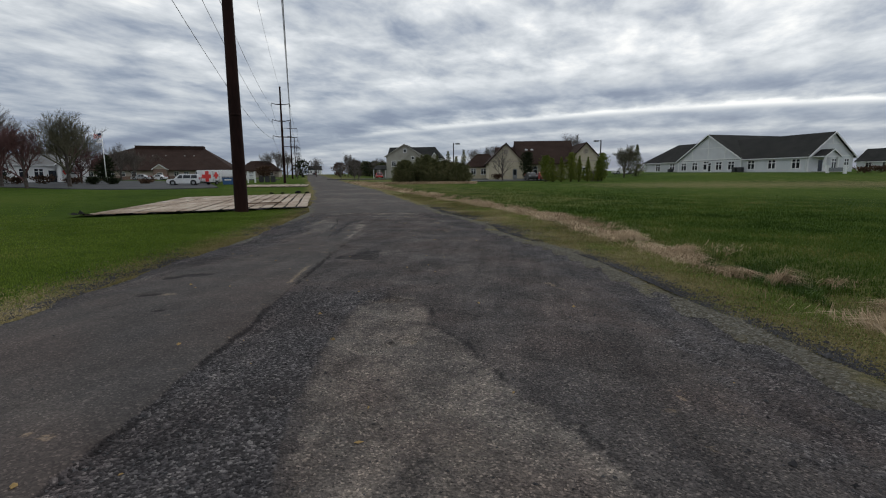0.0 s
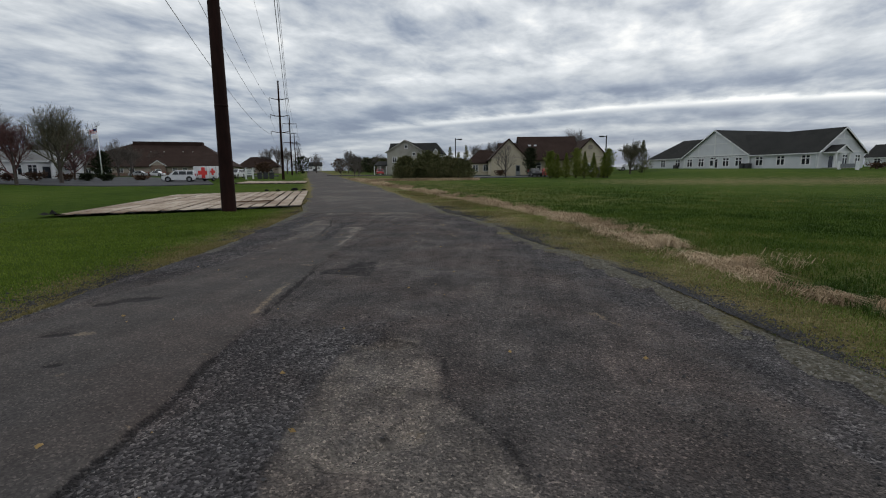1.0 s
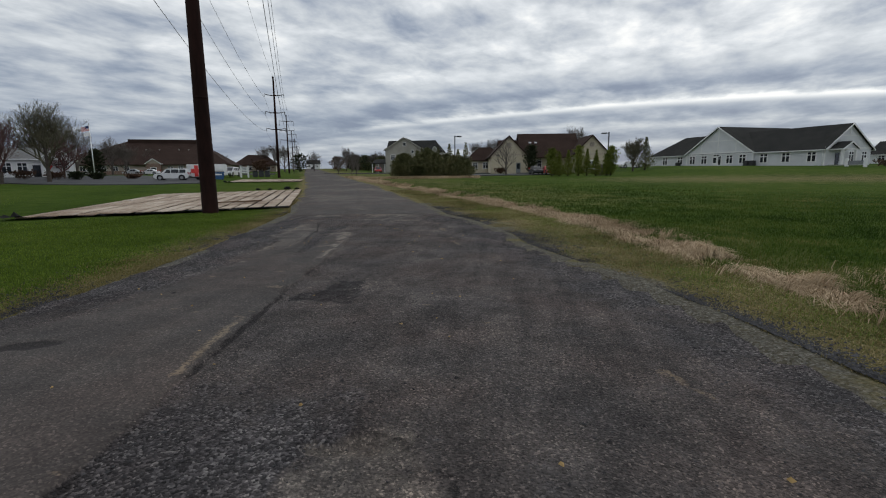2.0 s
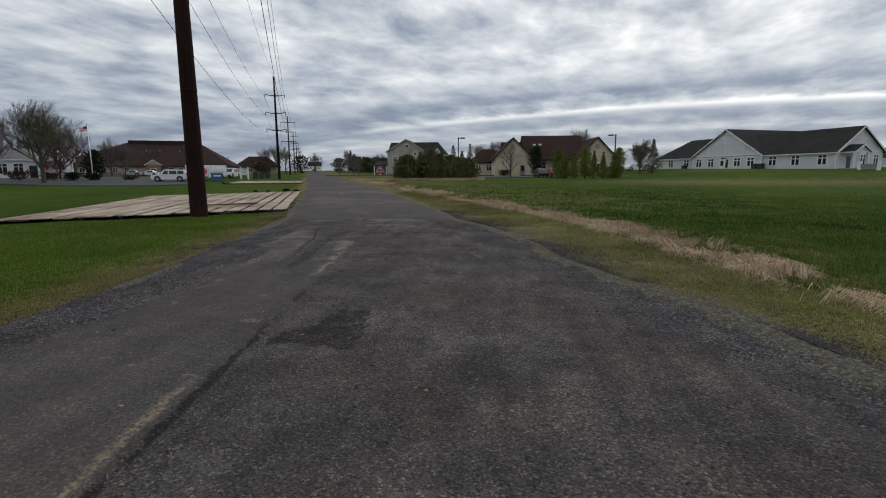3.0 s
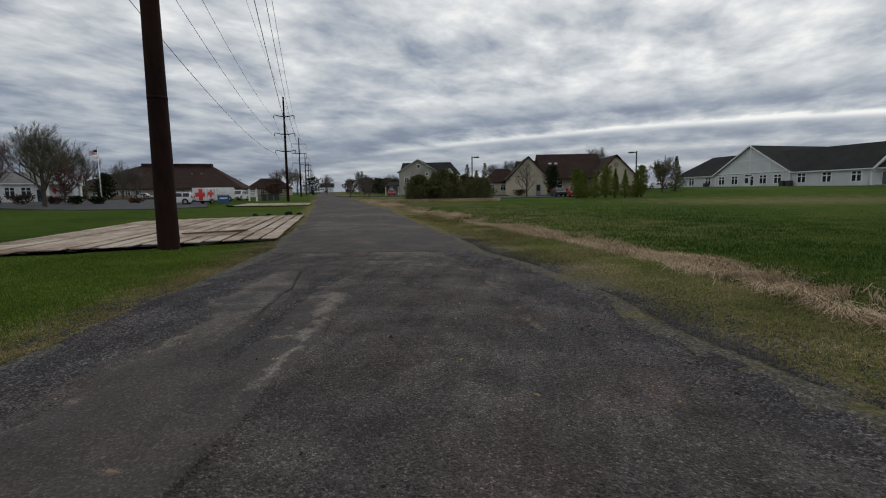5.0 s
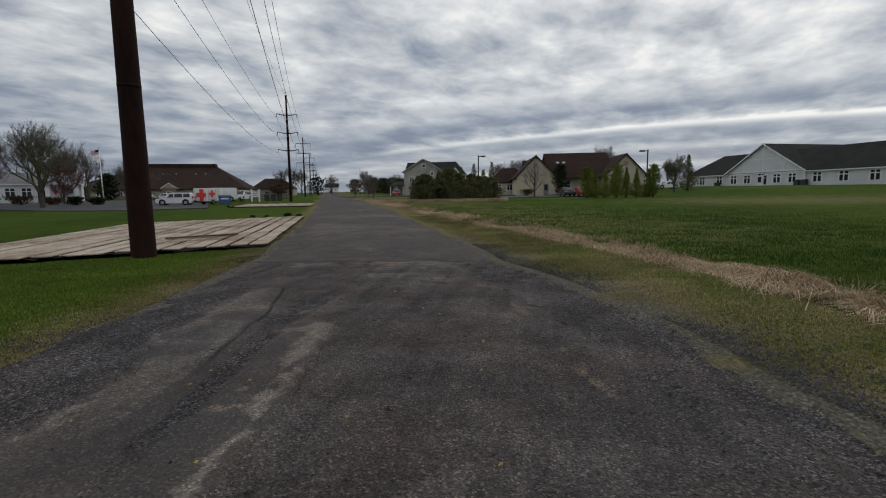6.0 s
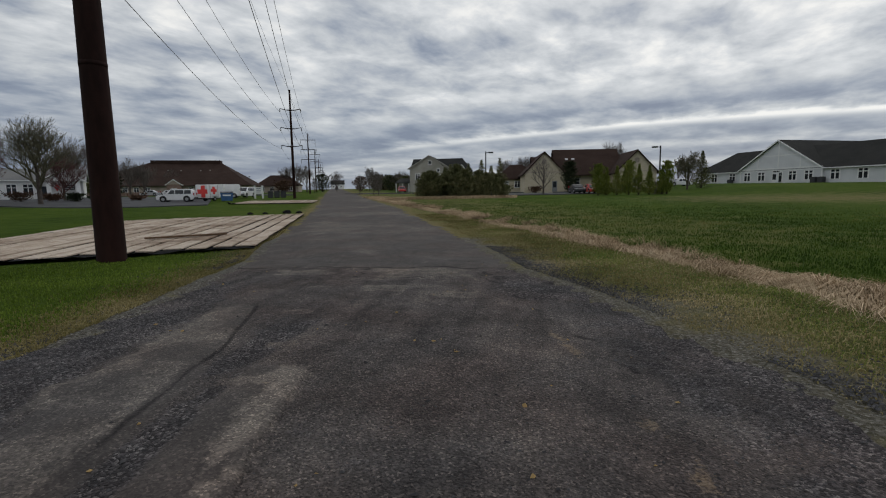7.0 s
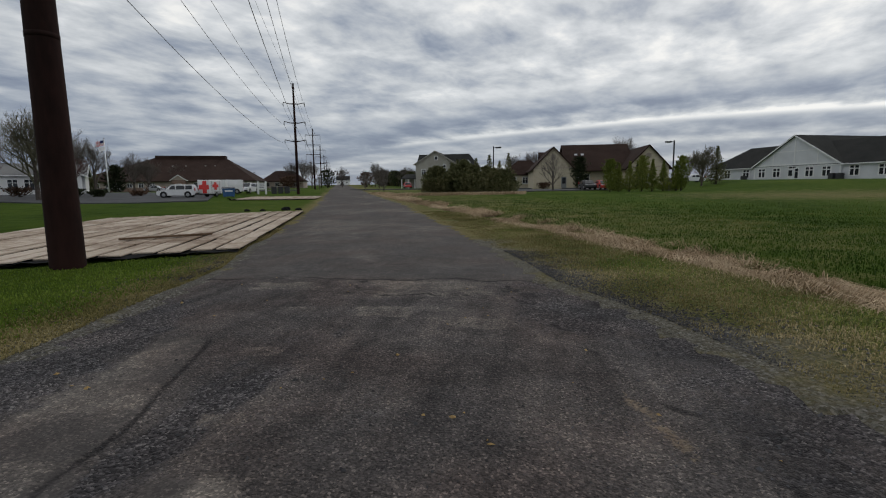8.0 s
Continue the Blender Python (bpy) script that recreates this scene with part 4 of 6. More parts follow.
for xx in (16.6, 20.1, 27.1, 30.4):
    window(wh, xx, 0.75, 1.45, 1.65, -0.4, bar=0.1, rim=0.2)
door(wh, 23.2, 1.1, 2.15, -0.4)
window(wh, 24.5, 0.4, 0.7, 1.9, -0.4, cols=1, rim=0.18)
window(wh, 23.6, 2.35, 1.6, 0.3, -0.4, transom=0)
for yy in (6.6, 9.9):
    window(wh, yy, 0.75, 1.1, 1.65, 47, axis="y", bar=0.09, rim=0.2)
part("door", boxbm(47, 47.05, 2.6, 3.6, 0.05, 2.2), M_GLASS, wh, "dark glazed entrance door")
part("trim_band", boxbm(47, 47.06, 0, 11.6, 3.0, 3.25), M_TRIM, wh)
part("trim_band", boxbm(47, 47.06, 3.6, 8.0, 5.3, 5.45), M_TRIM, wh)
part("trim_board", boxbm(47, 47.07, 5.7, 5.9, 5.45, 7.2), M_TRIM, wh)
for yy in (1.4, 4.6):
    part("porch_post", boxbm(48.9, 49.25, yy - 0.18, yy + 0.18, -0.5, 2.7), M_TRIM, wh)
part("porch_beam", boxbm(47.06, 49.3, 1.2, 4.8, 2.7, 2.95), M_TRIM, wh)
gable_wall(wh, 47.2, 49.2, 1.2, 4.8, 2.95, 4.0, M_GREYSIDE, "x", at0=False)
gable_roof(wh, 47.2, 49.2, 1.2, 4.8, 2.95, 4.05, M_ROOFG, along="x", over=0.3)
part("porch_floor", boxbm(47.06, 49.5, 1.0, 5.0, -0.5, 0.08), M_CONC, wh)
part("downpipe", tube(bmesh.new(), (46.7, -0.1, -0.3), (46.7, -0.1, 3.0), 0.05, 0.05), M_TRIM, wh)

wing = empty("neighbouring_building", pose(99, 152, 2.6, 0, 0, -62), "pale grey building with charcoal shingle roof and white trim", "building")
walls(wing, 0, 30, 0, 10, 2.8, M_GREYSIDE)
gable_roof(wing, 0, 30, 0, 10, 2.8, 6.2, M_ROOFG)
gable_wall(wing, 0, 30, 0, 10, 2.8, 6.15, M_GREYSIDE, "x")
for xx in (3, 7, 11, 15, 19, 23, 27):
    window(wing, xx, 0.8, 1.4, 1.5, 0)

# cream gabled building with brown roof
tb = empty("gabled_building", pose(-3.6, 104.6, 1.25, 0, 0, 6), "cream block building with two gables and brown shingle roof", "building")
for x0 in (0.0, 17.2):
    walls(tb, x0, x0 + 7.4, 0, 12, 3.7, M_CREAM)
    gable_wall(tb, x0, x0 + 7.4, 0, 12, 3.7, 7.5, M_CREAM, "y", at1=False)
    gable_roof(tb, x0, x0 + 7.4, 0, 14, 3.7, 7.55, M_ROOFB, along="y", trim=M_ROOFB)
    vent = bmesh.new()
    tube(vent, (x0 + 3.7, -0.06, 5.75), (x0 + 3.7, 0.05, 5.75), 0.55, 0.55, 20)
    v = part("round_vent", vent, M_BEIGE, tb, "round taupe gable vent")
    for k in range(5):
        part("louvre", boxbm(x0 + 3.3, x0 + 4.1, -0.1, -0.06, 5.4 + k * 0.16, 5.46 + k * 0.16), M_FENCE, v)
    part("trim_band", boxbm(x0, x0 + 7.4, -0.05, 0, 3.65, 3.85), M_BEIGE, tb)
walls(tb, 2, 22, 5.5, 17, 3.7, M_CREAM)
gable_roof(tb, 7.2, 19.6, 4.4, 18.5, 3.5, 8.7, M_ROOFB, trim=M_ROOFB)
gable_wall(tb, 7.2, 19.6, 4.4, 18.5, 3.5, 8.65, M_CREAM, "x")
gable_roof(tb, 2.5, 22.0, 5.2, 17.5, 3.5, 7.3, M_ROOFB, trim=M_ROOFB, over=0.3)
door(tb, 5.7, 0.95, 2.1, 0, M_INS)
window(tb, 9.6, 0.8, 0.9, 1.8, 5.5, cols=1)
window(tb, 11.0, 0.8, 0.9, 1.8, 5.5, cols=1)
window(tb, 20.9, 0.8, 1.2, 1.5, 0)
for xx in (8.9, 10.2):
    part("skylight", slab([(xx, 8.0, 6.45), (xx + 0.6, 8.0, 6.45), (xx + 0.6, 8.35, 6.72), (xx, 8.35, 6.72)], (0, -0.05, 0.12)), M_LENS, tb, "bright skylight pane")
side = empty("low_building", pose(-10, 118, 1.4, 0, 0, 6), "low cream building with brown hipped roof", "building")
walls(side, 0, 9, 0, 8, 3.0, M_CREAM)
gable_roof(side, 0, 9, 0, 8, 3.0, 5.9, M_ROOFB, hip0=3.5, hip1=3.5, trim=M_ROOFB)
for xx in (2, 4.5, 7):
    window(side, xx, 0.9, 1.1, 1.3, 0)

# two-storey taupe house
gh = empty("two_storey_house", pose(-34.8, 137.5, 1.4, 0, 0, 2), "taupe two-storey house with gables and grey roof", "house")
walls(gh, 0, 15.5, 1.2, 10, 6.2, M_TAUPE)
gable_roof(gh, 0, 15.5, 1.2, 10, 6.2, 9.2, M_ROOFG, trim=M_ROOFG, hip1=2.5)
gable_wall(gh, 0, 15.5, 1.2, 10, 6.2, 9.1, M_TAUPE, "x", at1=False)
walls(gh, -0.4, 10.4, 0, 9, 6.6, M_TAUPE)
gable_wall(gh, -0.4, 10.4, 0, 9, 6.6, 9.75, M_TAUPE, "y", at1=False)
gable_roof(gh, -0.4, 10.4, 0, 9, 6.6, 9.8, M_ROOFG, along="y", trim=M_TAUPE)
walls(gh, 5.2, 10.2, -1.2, 1.2, 5.6, M_TAUPE)
gable_wall(gh, 5.2, 10.2, -1.2, 1.2, 5.6, 7.9, M_TAUPE, "y", at1=False)
gable_roof(gh, 5.2, 10.2, -1.2, 2.4, 5.6, 7.95, M_ROOFG, along="y", over=0.3, trim=M_TAUPE)
walls(gh, 12.4, 15.3, 0.2, 1.3, 5.4, M_TAUPE)
gable_wall(gh, 12.4, 15.3, 0.2, 1.3, 5.4, 7.2, M_TAUPE, "y", at1=False)
gable_roof(gh, 12.4, 15.3, 0.2, 2.4, 5.4, 7.25, M_ROOFG, along="y", over=0.3, trim=M_TRIM)
window(gh, 5.2, 7.6, 0.7, 0.8, 0, cols=1, transom=0)
window(gh, 7.7, 5.5, 0.6, 0.7, -1.2, cols=1, transom=0)
for xx in (1.8, 3.9):
    window(gh, xx, 3.6, 1.1, 1.4, 0)
for xx in (6.6, 8.8):
    window(gh, xx, 3.4, 0.9, 1.3, -1.2)
for xx in (12.9, 14.3):
    window(gh, xx + 0.25, 3.4, 0.7, 1.4, 0.2)
part("porch_roof", slab([(-4.6, 0.2, 2.6), (0.4, 0.2, 2.6), (0.4, 6, 3.9), (-4.6, 6, 3.9)], (0, 0, 0.18)), M_ROOFG, gh)
for xx in (-4.4, -2.6, -0.8):
    part("porch_post", boxbm(xx - 0.1, xx + 0.1, 0.3, 0.5, -0.4, 2.6), M_TRIM, gh)
part("porch_wall", boxbm(-4.5, 0.4, 4.5, 4.7, -0.4, 3.4), M_TAUPE, gh)

# broad brick building with a great hipped roof
bb = empty("brick_building", pose(-133.2, 136.5, 1.6, 0, 0, 24.5), "low brick building with broad dark brown hipped roof", "building")
walls(bb, -9, 42.5, 0, 30, 3.4, M_BEIGE)
walls(bb, -9.12, 42.62, -0.12, 30.12, 1.1, M_BRICK, "brick_course")
gable_roof(bb, -9, 42.5, 0, 30, 3.4, 11.4, M_ROOFB, over=0.9, hip0=20, hip1=12.5, trim=M_ROOFB)
part("roof_crest", boxbm(9.6, 31.6, 13.2, 16.8, 10.6, 11.9), M_ROOFB, bb)
for xx in (-6, -3, 0.2, 3, 6, 9.2, 12.4, 25, 28, 31.5, 35, 38.5):
    window(bb, xx, 1.15, 1.3, 1.3, 0)
walls(bb, 18.5, 22.5, -2.0, 0.2, 3.4, M_BRICK, "entrance_wall")
gable_wall(bb, 18.4, 22.6, -2.0, 0, 3.4, 4.8, M_BEIGE, "y", at1=False)
gable_roof(bb, 18.4, 22.6, -2.0, 4.0, 3.4, 4.85, M_ROOFB, along="y", over=0.3)
door(bb, 20.5, 1.8, 2.2, -2.0)
for xx in (16, 20, 26, 29):
    part("roof_vent", boxbm(xx, xx + 0.35, 8.4, 8.8, 7.6, 8.35), M_CONC, bb)

fb = empty("far_building", pose(-109, 181, 2.0, 0, 0, 20), "distant brown-roofed building beyond the drive", "building")
walls(fb, 0, 16, 0, 12, 3.0, M_BEIGE)
gable_roof(fb, 0, 16, 0, 12, 3.0, 6.9, M_ROOFB, hip0=5, hip1=5, trim=M_ROOFB)
for xx in (2.5, 6, 9.5, 13):
    window(fb, xx, 0.9, 1.4, 1.3, 0)
fw_scale = 0.6
fw = empty("far_house", pose(-133, 305, 4.6, 0, 0, 20), "distant white house with grey roof", "house")
walls(fw, 0, 14, 0, 10, 4.5, M_WHITESIDE)
gable_wall(fw, 0, 14, 0, 10, 4.5, 8.7, M_WHITESIDE, "x")
gable_roof(fw, 0, 14, 0, 10, 4.5, 8.7, M_ROOFG)
for xx in (3, 7, 11):
    window(fw, xx, 1.2, 1.2, 1.5, 0)
fw.scale = (fw_scale, fw_scale, fw_scale)

PORCH = (-96.4, 64.2)
# white building with a gabled porch, beyond the lot
pb = empty("porch_building", pose(PORCH[0], PORCH[1], 1.2, 0, 0, 45), "white clapboard building with gabled entrance porch", "building")
walls(pb, 0, 24, 0, 10, 3.3, M_WHITESIDE)
gable_roof(pb, 0, 24, 0, 10, 3.3, 5.2, M_ROOFL)
gable_wall(pb, 0, 24, 0, 10, 3.3, 5.15, M_WHITESIDE, "x")
for xx in (2.5, 5.5, 8.5, 11.5, 14.5, 16.6):
    window(pb, xx, 0.8, 1.2, 1.7, 0)
part("porch_ceiling", boxbm(19.4, 23.9, -4.6, 0, 3.0, 3.3), M_TRIM, pb)
for xx in (19.7, 23.5):
    part("column", boxbm(xx - 0.3, xx + 0.3, -4.5, -3.9, -0.4, 3.0), M_TRIM, pb)
gable_wall(pb, 19.4, 23.9, -4.6, 0, 3.3, 5.0, M_WHITESIDE, "y", at1=False)
gable_roof(pb, 19.4, 23.9, -4.6, 4, 3.3, 5.05, M_ROOFL, along="y", over=0.4)
sgn = part("wall_sign", boxbm(21.2, 22.8, -0.08, 0, 1.6, 2.4), M_DARK, pb, "dark wall sign with pale bars")
for zz in (1.8, 2.1):
    part("sign_bar", boxbm(21.35, 22.65, -0.1, -0.08, zz, zz + 0.1), M_TRIM, sgn)
part("red_emblem", slab([(20.0, -0.04, 2.0), (20.4, -0.04, 1.35), (20.8, -0.04, 2.0), (20.4, -0.04, 2.55)], (0, 0.04, 0)), M_RED, pb)
part("door", boxbm(18.0, 19.1, -0.06, 0, 0, 2.2), M_GLASS, pb)

# ---- power line ----
LINE = [(-11.55, 20.1), (-40.1, 82.5)] + [(-65.0 - 25.4 * k, 138.2 + 56.8 * k) for k in range(6)]
LINE_TURN = 24.6


def utility_pole(x, y, label, h, r0, r1, arms, kneed):
    """arms: (height, reach to one side, reach to the other)."""
    up = empty("utility_pole", pose(x, y, lz(x, y) - 0.03, 0, 0, LINE_TURN), label, "utility pole", "power line poles")
    bm = bmesh.new()
    n, rows_ = 16, 14
    rings = []
    for i in range(rows_ + 1):
        u = i / rows_
        r = r0 + (r1 - r0) * u
        rings.append([bm.verts.new((r * math.cos(6.28318 * k / n), r * math.sin(6.28318 * k / n), -0.6 + (h + 0.6) * u)) for k in range(n)])
    for a, b in zip(rings, rings[1:]):
        for k in range(n):
            bm.faces.new((a[k], a[(k + 1) % n], b[(k + 1) % n], b[k])).smooth = True
    bm.faces.new(rings[-1])
    part("shaft", bm, M_STEEL, up)
    for zz in (4.6,):
        rr = r0 + (r1 - r0) * zz / h
        part("splice_collar", tube(bmesh.new(), (0, 0, zz - 0.1), (0, 0, zz), rr + 0.001, rr + 0.004, 16), M_STEEL, up)
    part("cap", tube(bmesh.new(), (0, 0, h - 0.12), (0, 0, h + 0.06), r1 + 0.04, r1 + 0.04, 10), M_STEEL, up)
    for zz, *reach in arms:
        for s, arm in zip((-1, 1), reach):
            bm = bmesh.new()
            if kneed:
                tube(bm, (0, 0, zz - 0.05), (s * arm * 0.4, 0, zz - 0.06), 0.10, 0.07, 6)
                tube(bm, (s * arm * 0.4, 0, zz - 0.06), (s * arm, 0, zz + 0.16), 0.07, 0.05, 6)
            else:
                tube(bm, (0, 0, zz), (s * arm, 0, zz + 0.05), 0.10, 0.07, 6)
            a = part("crossarm", bm, M_STEEL, up)
            ins = bmesh.new()
            ln = 0.5 if kneed else 1.3
            for k in range(5):
                tube(ins, (s * arm, 0, zz + 0.1 - ln * k / 5), (s * arm, 0, zz + 0.1 - ln * (k + 0.8) / 5), 0.05, 0.085, 7)
            part("insulator", ins, M_INS, a)
    return up


ENDS = []
for i, (x, y) in enumerate(LINE):
    z = lz(x, y) - 0.03
    if i == 0:
        h, arms = 17.6, ((16.9, 2.83, 2.34), (13.9, 2.83, 2.34), (10.5, 2.83, 2.34))
    elif i == 1:
        h, arms = 17.1, ((14.1, 1.6, 1.6), (11.2, 1.6, 1.6), (8.4, 1.6, 1.6))
    else:
        h, arms = 16.8, ((15.1, 2.0, 2.0), (12.4, 2.0, 2.0), (9.7, 2.0, 2.0))
    utility_pole(x, y, "tall rust-brown steel power pole" + (" rising from the lawn" if i == 0 else " in the roadside line"), h, (0.315, 0.25)[min(i, 1)], (0.17, 0.13)[min(i, 1)], arms, i < 2)
    drop = 0.4 if i < 2 else 1.2
    ax = Vector((math.cos(radians(LINE_TURN)), math.sin(radians(LINE_TURN)), 0))
    base = Vector((x, y, z))
    ENDS.append([base + Vector((0, 0, h))] + [base + ax * s * r + Vector((0, 0, zz - drop * (i > 0))) for zz, *rr in arms for s, r in zip((-1, 1), rr)])


def cable(a, b, sag, r):
    cu = bpy.data.curves.new("cable", "CURVE")
    cu.dimensions, cu.bevel_depth, cu.bevel_resolution = "3D", r, 1
    sp = cu.splines.new("POLY")
    n = 28
    sp.points.add(n)
    for i in range(n + 1):
        u = i / n
        q = a.lerp(b, u)
        sp.points[i].co = (q.x, q.y, q.z - 4 * sag * u * (1 - u), 1)
    cu.materials.append(M_WIRE)
    return tagged(new("cable", cu), "thin grey overhead power cable strung between poles", "power cable", "power line cables")


for near_end, far_end in zip(ENDS, ENDS[1:]):
    for k, (a, b) in enumerate(zip(near_end, far_end)):
        cable(a, b, 1.37, 0.012 if k == 0 else 0.017)


# ---- trees and shrubs ----
def bare_tree_mesh(seed, h, wide=0.8, kids=(10, 5, 4, 4), spread=0.5, up_=0.3, start=0.25, thin=0.012):
    """A leafless tree: trunk and a crown of forking limbs, as two lists of tapered segments fitted to h and its width."""
    rnd = random.Random(seed)
    segs = {0: [], 1: []}
    last = len(kids)

    def limb(p, d, ln, r, level):
        n = 4 if level < 2 else 3 if level < 4 else 2
        pts, dd = [p], d.copy()
        for i in range(n):
            dd = (dd + Vector((rnd.uniform(-1, 1), rnd.uniform(-1, 1), rnd.uniform(-0.5, 0.7))) * (0.03 if level == 0 else 0.2)).normalized()
            pts.append(pts[-1] + dd * ln / n)
        for i in range(n):
            segs[min(level, 1)].append((pts[i], pts[i + 1], r * (1 - 0.5 * i / n), r * (1 - 0.5 * (i + 1) / n), level))
        if level >= last:
            return
        count = kids[level]
        for k in range(count + 1):
            u = 1.0 if k == 0 else (start if level == 0 else 0.3) + (1 - (start if level == 0 else 0.3)) * (k - rnd.random()) / count
            j = min(int(u * n), n - 1)
            q = pts[j].lerp(pts[j + 1], u * n - j)
            side_ = dd.orthogonal().normalized()
            side_.rotate(Matrix.Rotation(k * 2.4 + rnd.uniform(-0.5, 0.5), 3, dd))
            s_ = spread * rnd.uniform(0.7, 1.3) * (0.45 if k == 0 else 1)
            nd = (dd * (1 - s_) + side_ * s_ + Vector((0, 0, up_))).normalized()
            reach = (1.45 - 0.6 * u) if level == 0 else 1.15 - 0.3 * u
            limb(q, nd, ln * rnd.uniform(0.5, 0.68) * reach, max(r * (1 - 0.5 * u) * rnd.uniform(0.5, 0.72), thin / h), level + 1)

    limb(Vector((0, 0, -0.03)), Vector((0, 0, 1)), 0.44, 0.026, 0)
    ends = [b for a, b, *_ in segs[1]]
    top = max(b.z for b in ends)
    rad_ = sorted(math.hypot(b.x, b.y) for b in ends)[int(len(ends) * 0.97)]
    kz, kx = h / top, h * wide / 2 / rad_
    out = []
    for key in (0, 1):
        bm = bmesh.new()
        for a, b, r0, r1, level in segs[key]:
            a, b = Vector((a.x * kx, a.y * kx, a.z * kz)), Vector((b.x * kx, b.y * kx, b.z * kz))
            tube(bm, a, b, max(r0 * h, thin), max(r1 * h, thin), (8, 6, 4, 3, 3, 3)[level], False)
        out.append(bm)
    return out


def bare_tree(x, y, h, seed, label, twig=M_TWIG, group="bare trees", turn=0, **k):
    t = empty("bare_tree", pose(x, y, lz(x, y), 0, 0, turn), label, "tree", group)
    a, b = bare_tree_mesh(seed, h, **k)
    part("trunk", a, M_BARK, t)
    part("crown", b, twig, t, "fine leafless branches")
    return t


def evergreen(name, x, y, h, rad, seed, mat, label, cat, group, profile="cone", n=2600, size=0.22, lean=0.0, boughs=90):
    """Leaf sprays set along boughs that leave the stem, so that the outline is feathery and gaps stay dark."""
    rnd = random.Random(seed)
    t = empty(name, pose(x, y, lz(x, y), lean, lean * 0.7, rnd.uniform(0, 360)), label, cat, group)
    part("trunk", tube(bmesh.new(), (0, 0, -0.2), (0, 0, h * 0.8), rad * 0.06 + 0.03, 0.02, 7), M_BARK, t)

    def reach(u):
        if profile == "cone":
            return (1 - u) ** 1.15 * min(1, 0.7 + u * 2.5)
        if profile == "column":
            return min(1, 0.7 + u * 1.2) * max(1 - u ** 3.0, 0) ** 0.7
        return max(1 - (2 * u - 0.75) ** 2 * 0.62, 0) ** 0.8

    vs, fs = [], []
    each = max(6, n // boughs)
    for i in range(boughs):
        u = min(0.98, (i + rnd.random()) / boughs)
        a = i * 2.39996 + rnd.uniform(-0.4, 0.4)
        R = max(reach(u) * rad * rnd.uniform(0.6, 1.25), 0.04 * rad)
        rise = rnd.uniform(0.15, 0.55) if profile != "column" else rnd.uniform(0.7, 1.2)
        d = Vector((math.cos(a), math.sin(a), rise))
        root = Vector((0, 0, 0.1 + u * (h - 0.3)))
        for k in range(each):
            f = rnd.uniform(0.12, 1.0)
            wide = (0.16 * rad * (1.25 - f) + 0.05) * (1 - 0.75 * u)
            b = root + d * R * f + Vector((rnd.gauss(0, wide), rnd.gauss(0, wide), rnd.gauss(0, wide * 0.7)))
            b.z = max(b.z, 0.04)
            out = (d.normalized() * 0.8 + Vector((rnd.uniform(-1, 1), rnd.uniform(-1, 1), rnd.uniform(-0.3, 1.1))) * 0.7).normalized()
            sd = out.cross(Vector((rnd.uniform(-1, 1), rnd.uniform(-1, 1), rnd.uniform(-1, 1)))).normalized()
            sz = size * rnd.uniform(0.6, 1.4) * (1 - 0.5 * u * (profile == "cone"))
            j = len(vs)
            vs += [b - sd * sz * 0.3, b + sd * sz * 0.3, b + out * sz + sd * sz * 0.1, b + out * sz * 1.15 - sd * sz * 0.1]
            fs.append((j, j + 1, j + 2, j + 3))
    raw("crown", np.array([tuple(q) for q in vs]), np.array(fs), mat, t)
    return t


rt = random.Random(5)
# the big bare tree and its neighbours before the white building
bare_tree(-58.3, 56.4, 10.4, 11, "large grey leafless tree with a dense rounded crown", M_TWIGGRN, wide=0.84, kids=(13, 7, 5, 4), start=0.3)
bare_tree(-59.6, 51.6, 8.0, 12, "leafless tree flushed with red buds", M_TWIGRED, kids=(10, 6, 5, 4))
bare_tree(-70.0, 56.5, 11.6, 13, "tall grey leafless tree beside the white building", wide=0.8, kids=(11, 6, 5, 4))
bare_tree(-66.0, 66.0, 6.4, 14, "leafless tree flushed with red buds", M_TWIGRED, wide=1.0, kids=(9, 6, 5, 4))
bare_tree(-65.5, 53.5, 8.4, 17, "leafless tree flushed with red buds", M_TWIGRED, wide=0.95, kids=(10, 6, 5, 4))
src = bare_tree(-97.0, 96.0, 12.4, 15, "distant grey leafless tree", group="distant bare trees", kids=(9, 5, 4, 4), wide=0.6, thin=0.014)
src2 = bare_tree(-105.5, 118.0, 10.6, 16, "distant grey leafless tree", group="distant bare trees", kids=(9, 5, 4, 4), wide=0.85, thin=0.016)
for i, (x, y, s) in enumerate(((-99.0, 101.0, 0.92), (-94.5, 91.5, 0.86), (-101.5, 97.5, 0.85), (-104, 121, 0.9), (-125, 118, 0.9), (-120, 150, 0.9), (-95, 188, 1.0), (-87, 180, 1.0), (-100, 190, 0.95), (-77, 185, 0.75),
                               (-4, 132, 0.8), (2, 138, 0.9), (-9, 136, 0.75), (12, 140, 0.95), (18, 142, 1.1), (8, 142, 0.95), (36, 149, 0.55), (-58, 176, 0.7), (-64, 186, 0.75), (-48, 172, 0.65), (-42, 178, 0.8), (-53, 196, 0.8), (-70, 218, 0.7), (-78, 236, 0.9), (-36, 190, 0.9),
                               (-140, 128, 1.0), (-150, 135, 1.1), (-132, 122, 0.9))):
    c = copy_thing((src, src2)[i % 2] if i > 2 else src, pose(x, y, lz(x, y), 0, 0, rt.uniform(0, 360)))
    c.scale = (s, s, s * rt.uniform(0.9, 1.05))
small = bare_tree(-0.3, 88.5, 6.2, 21, "small leafless ornamental tree beside the drive", group="young bare trees", wide=0.8, kids=(9, 5, 4))
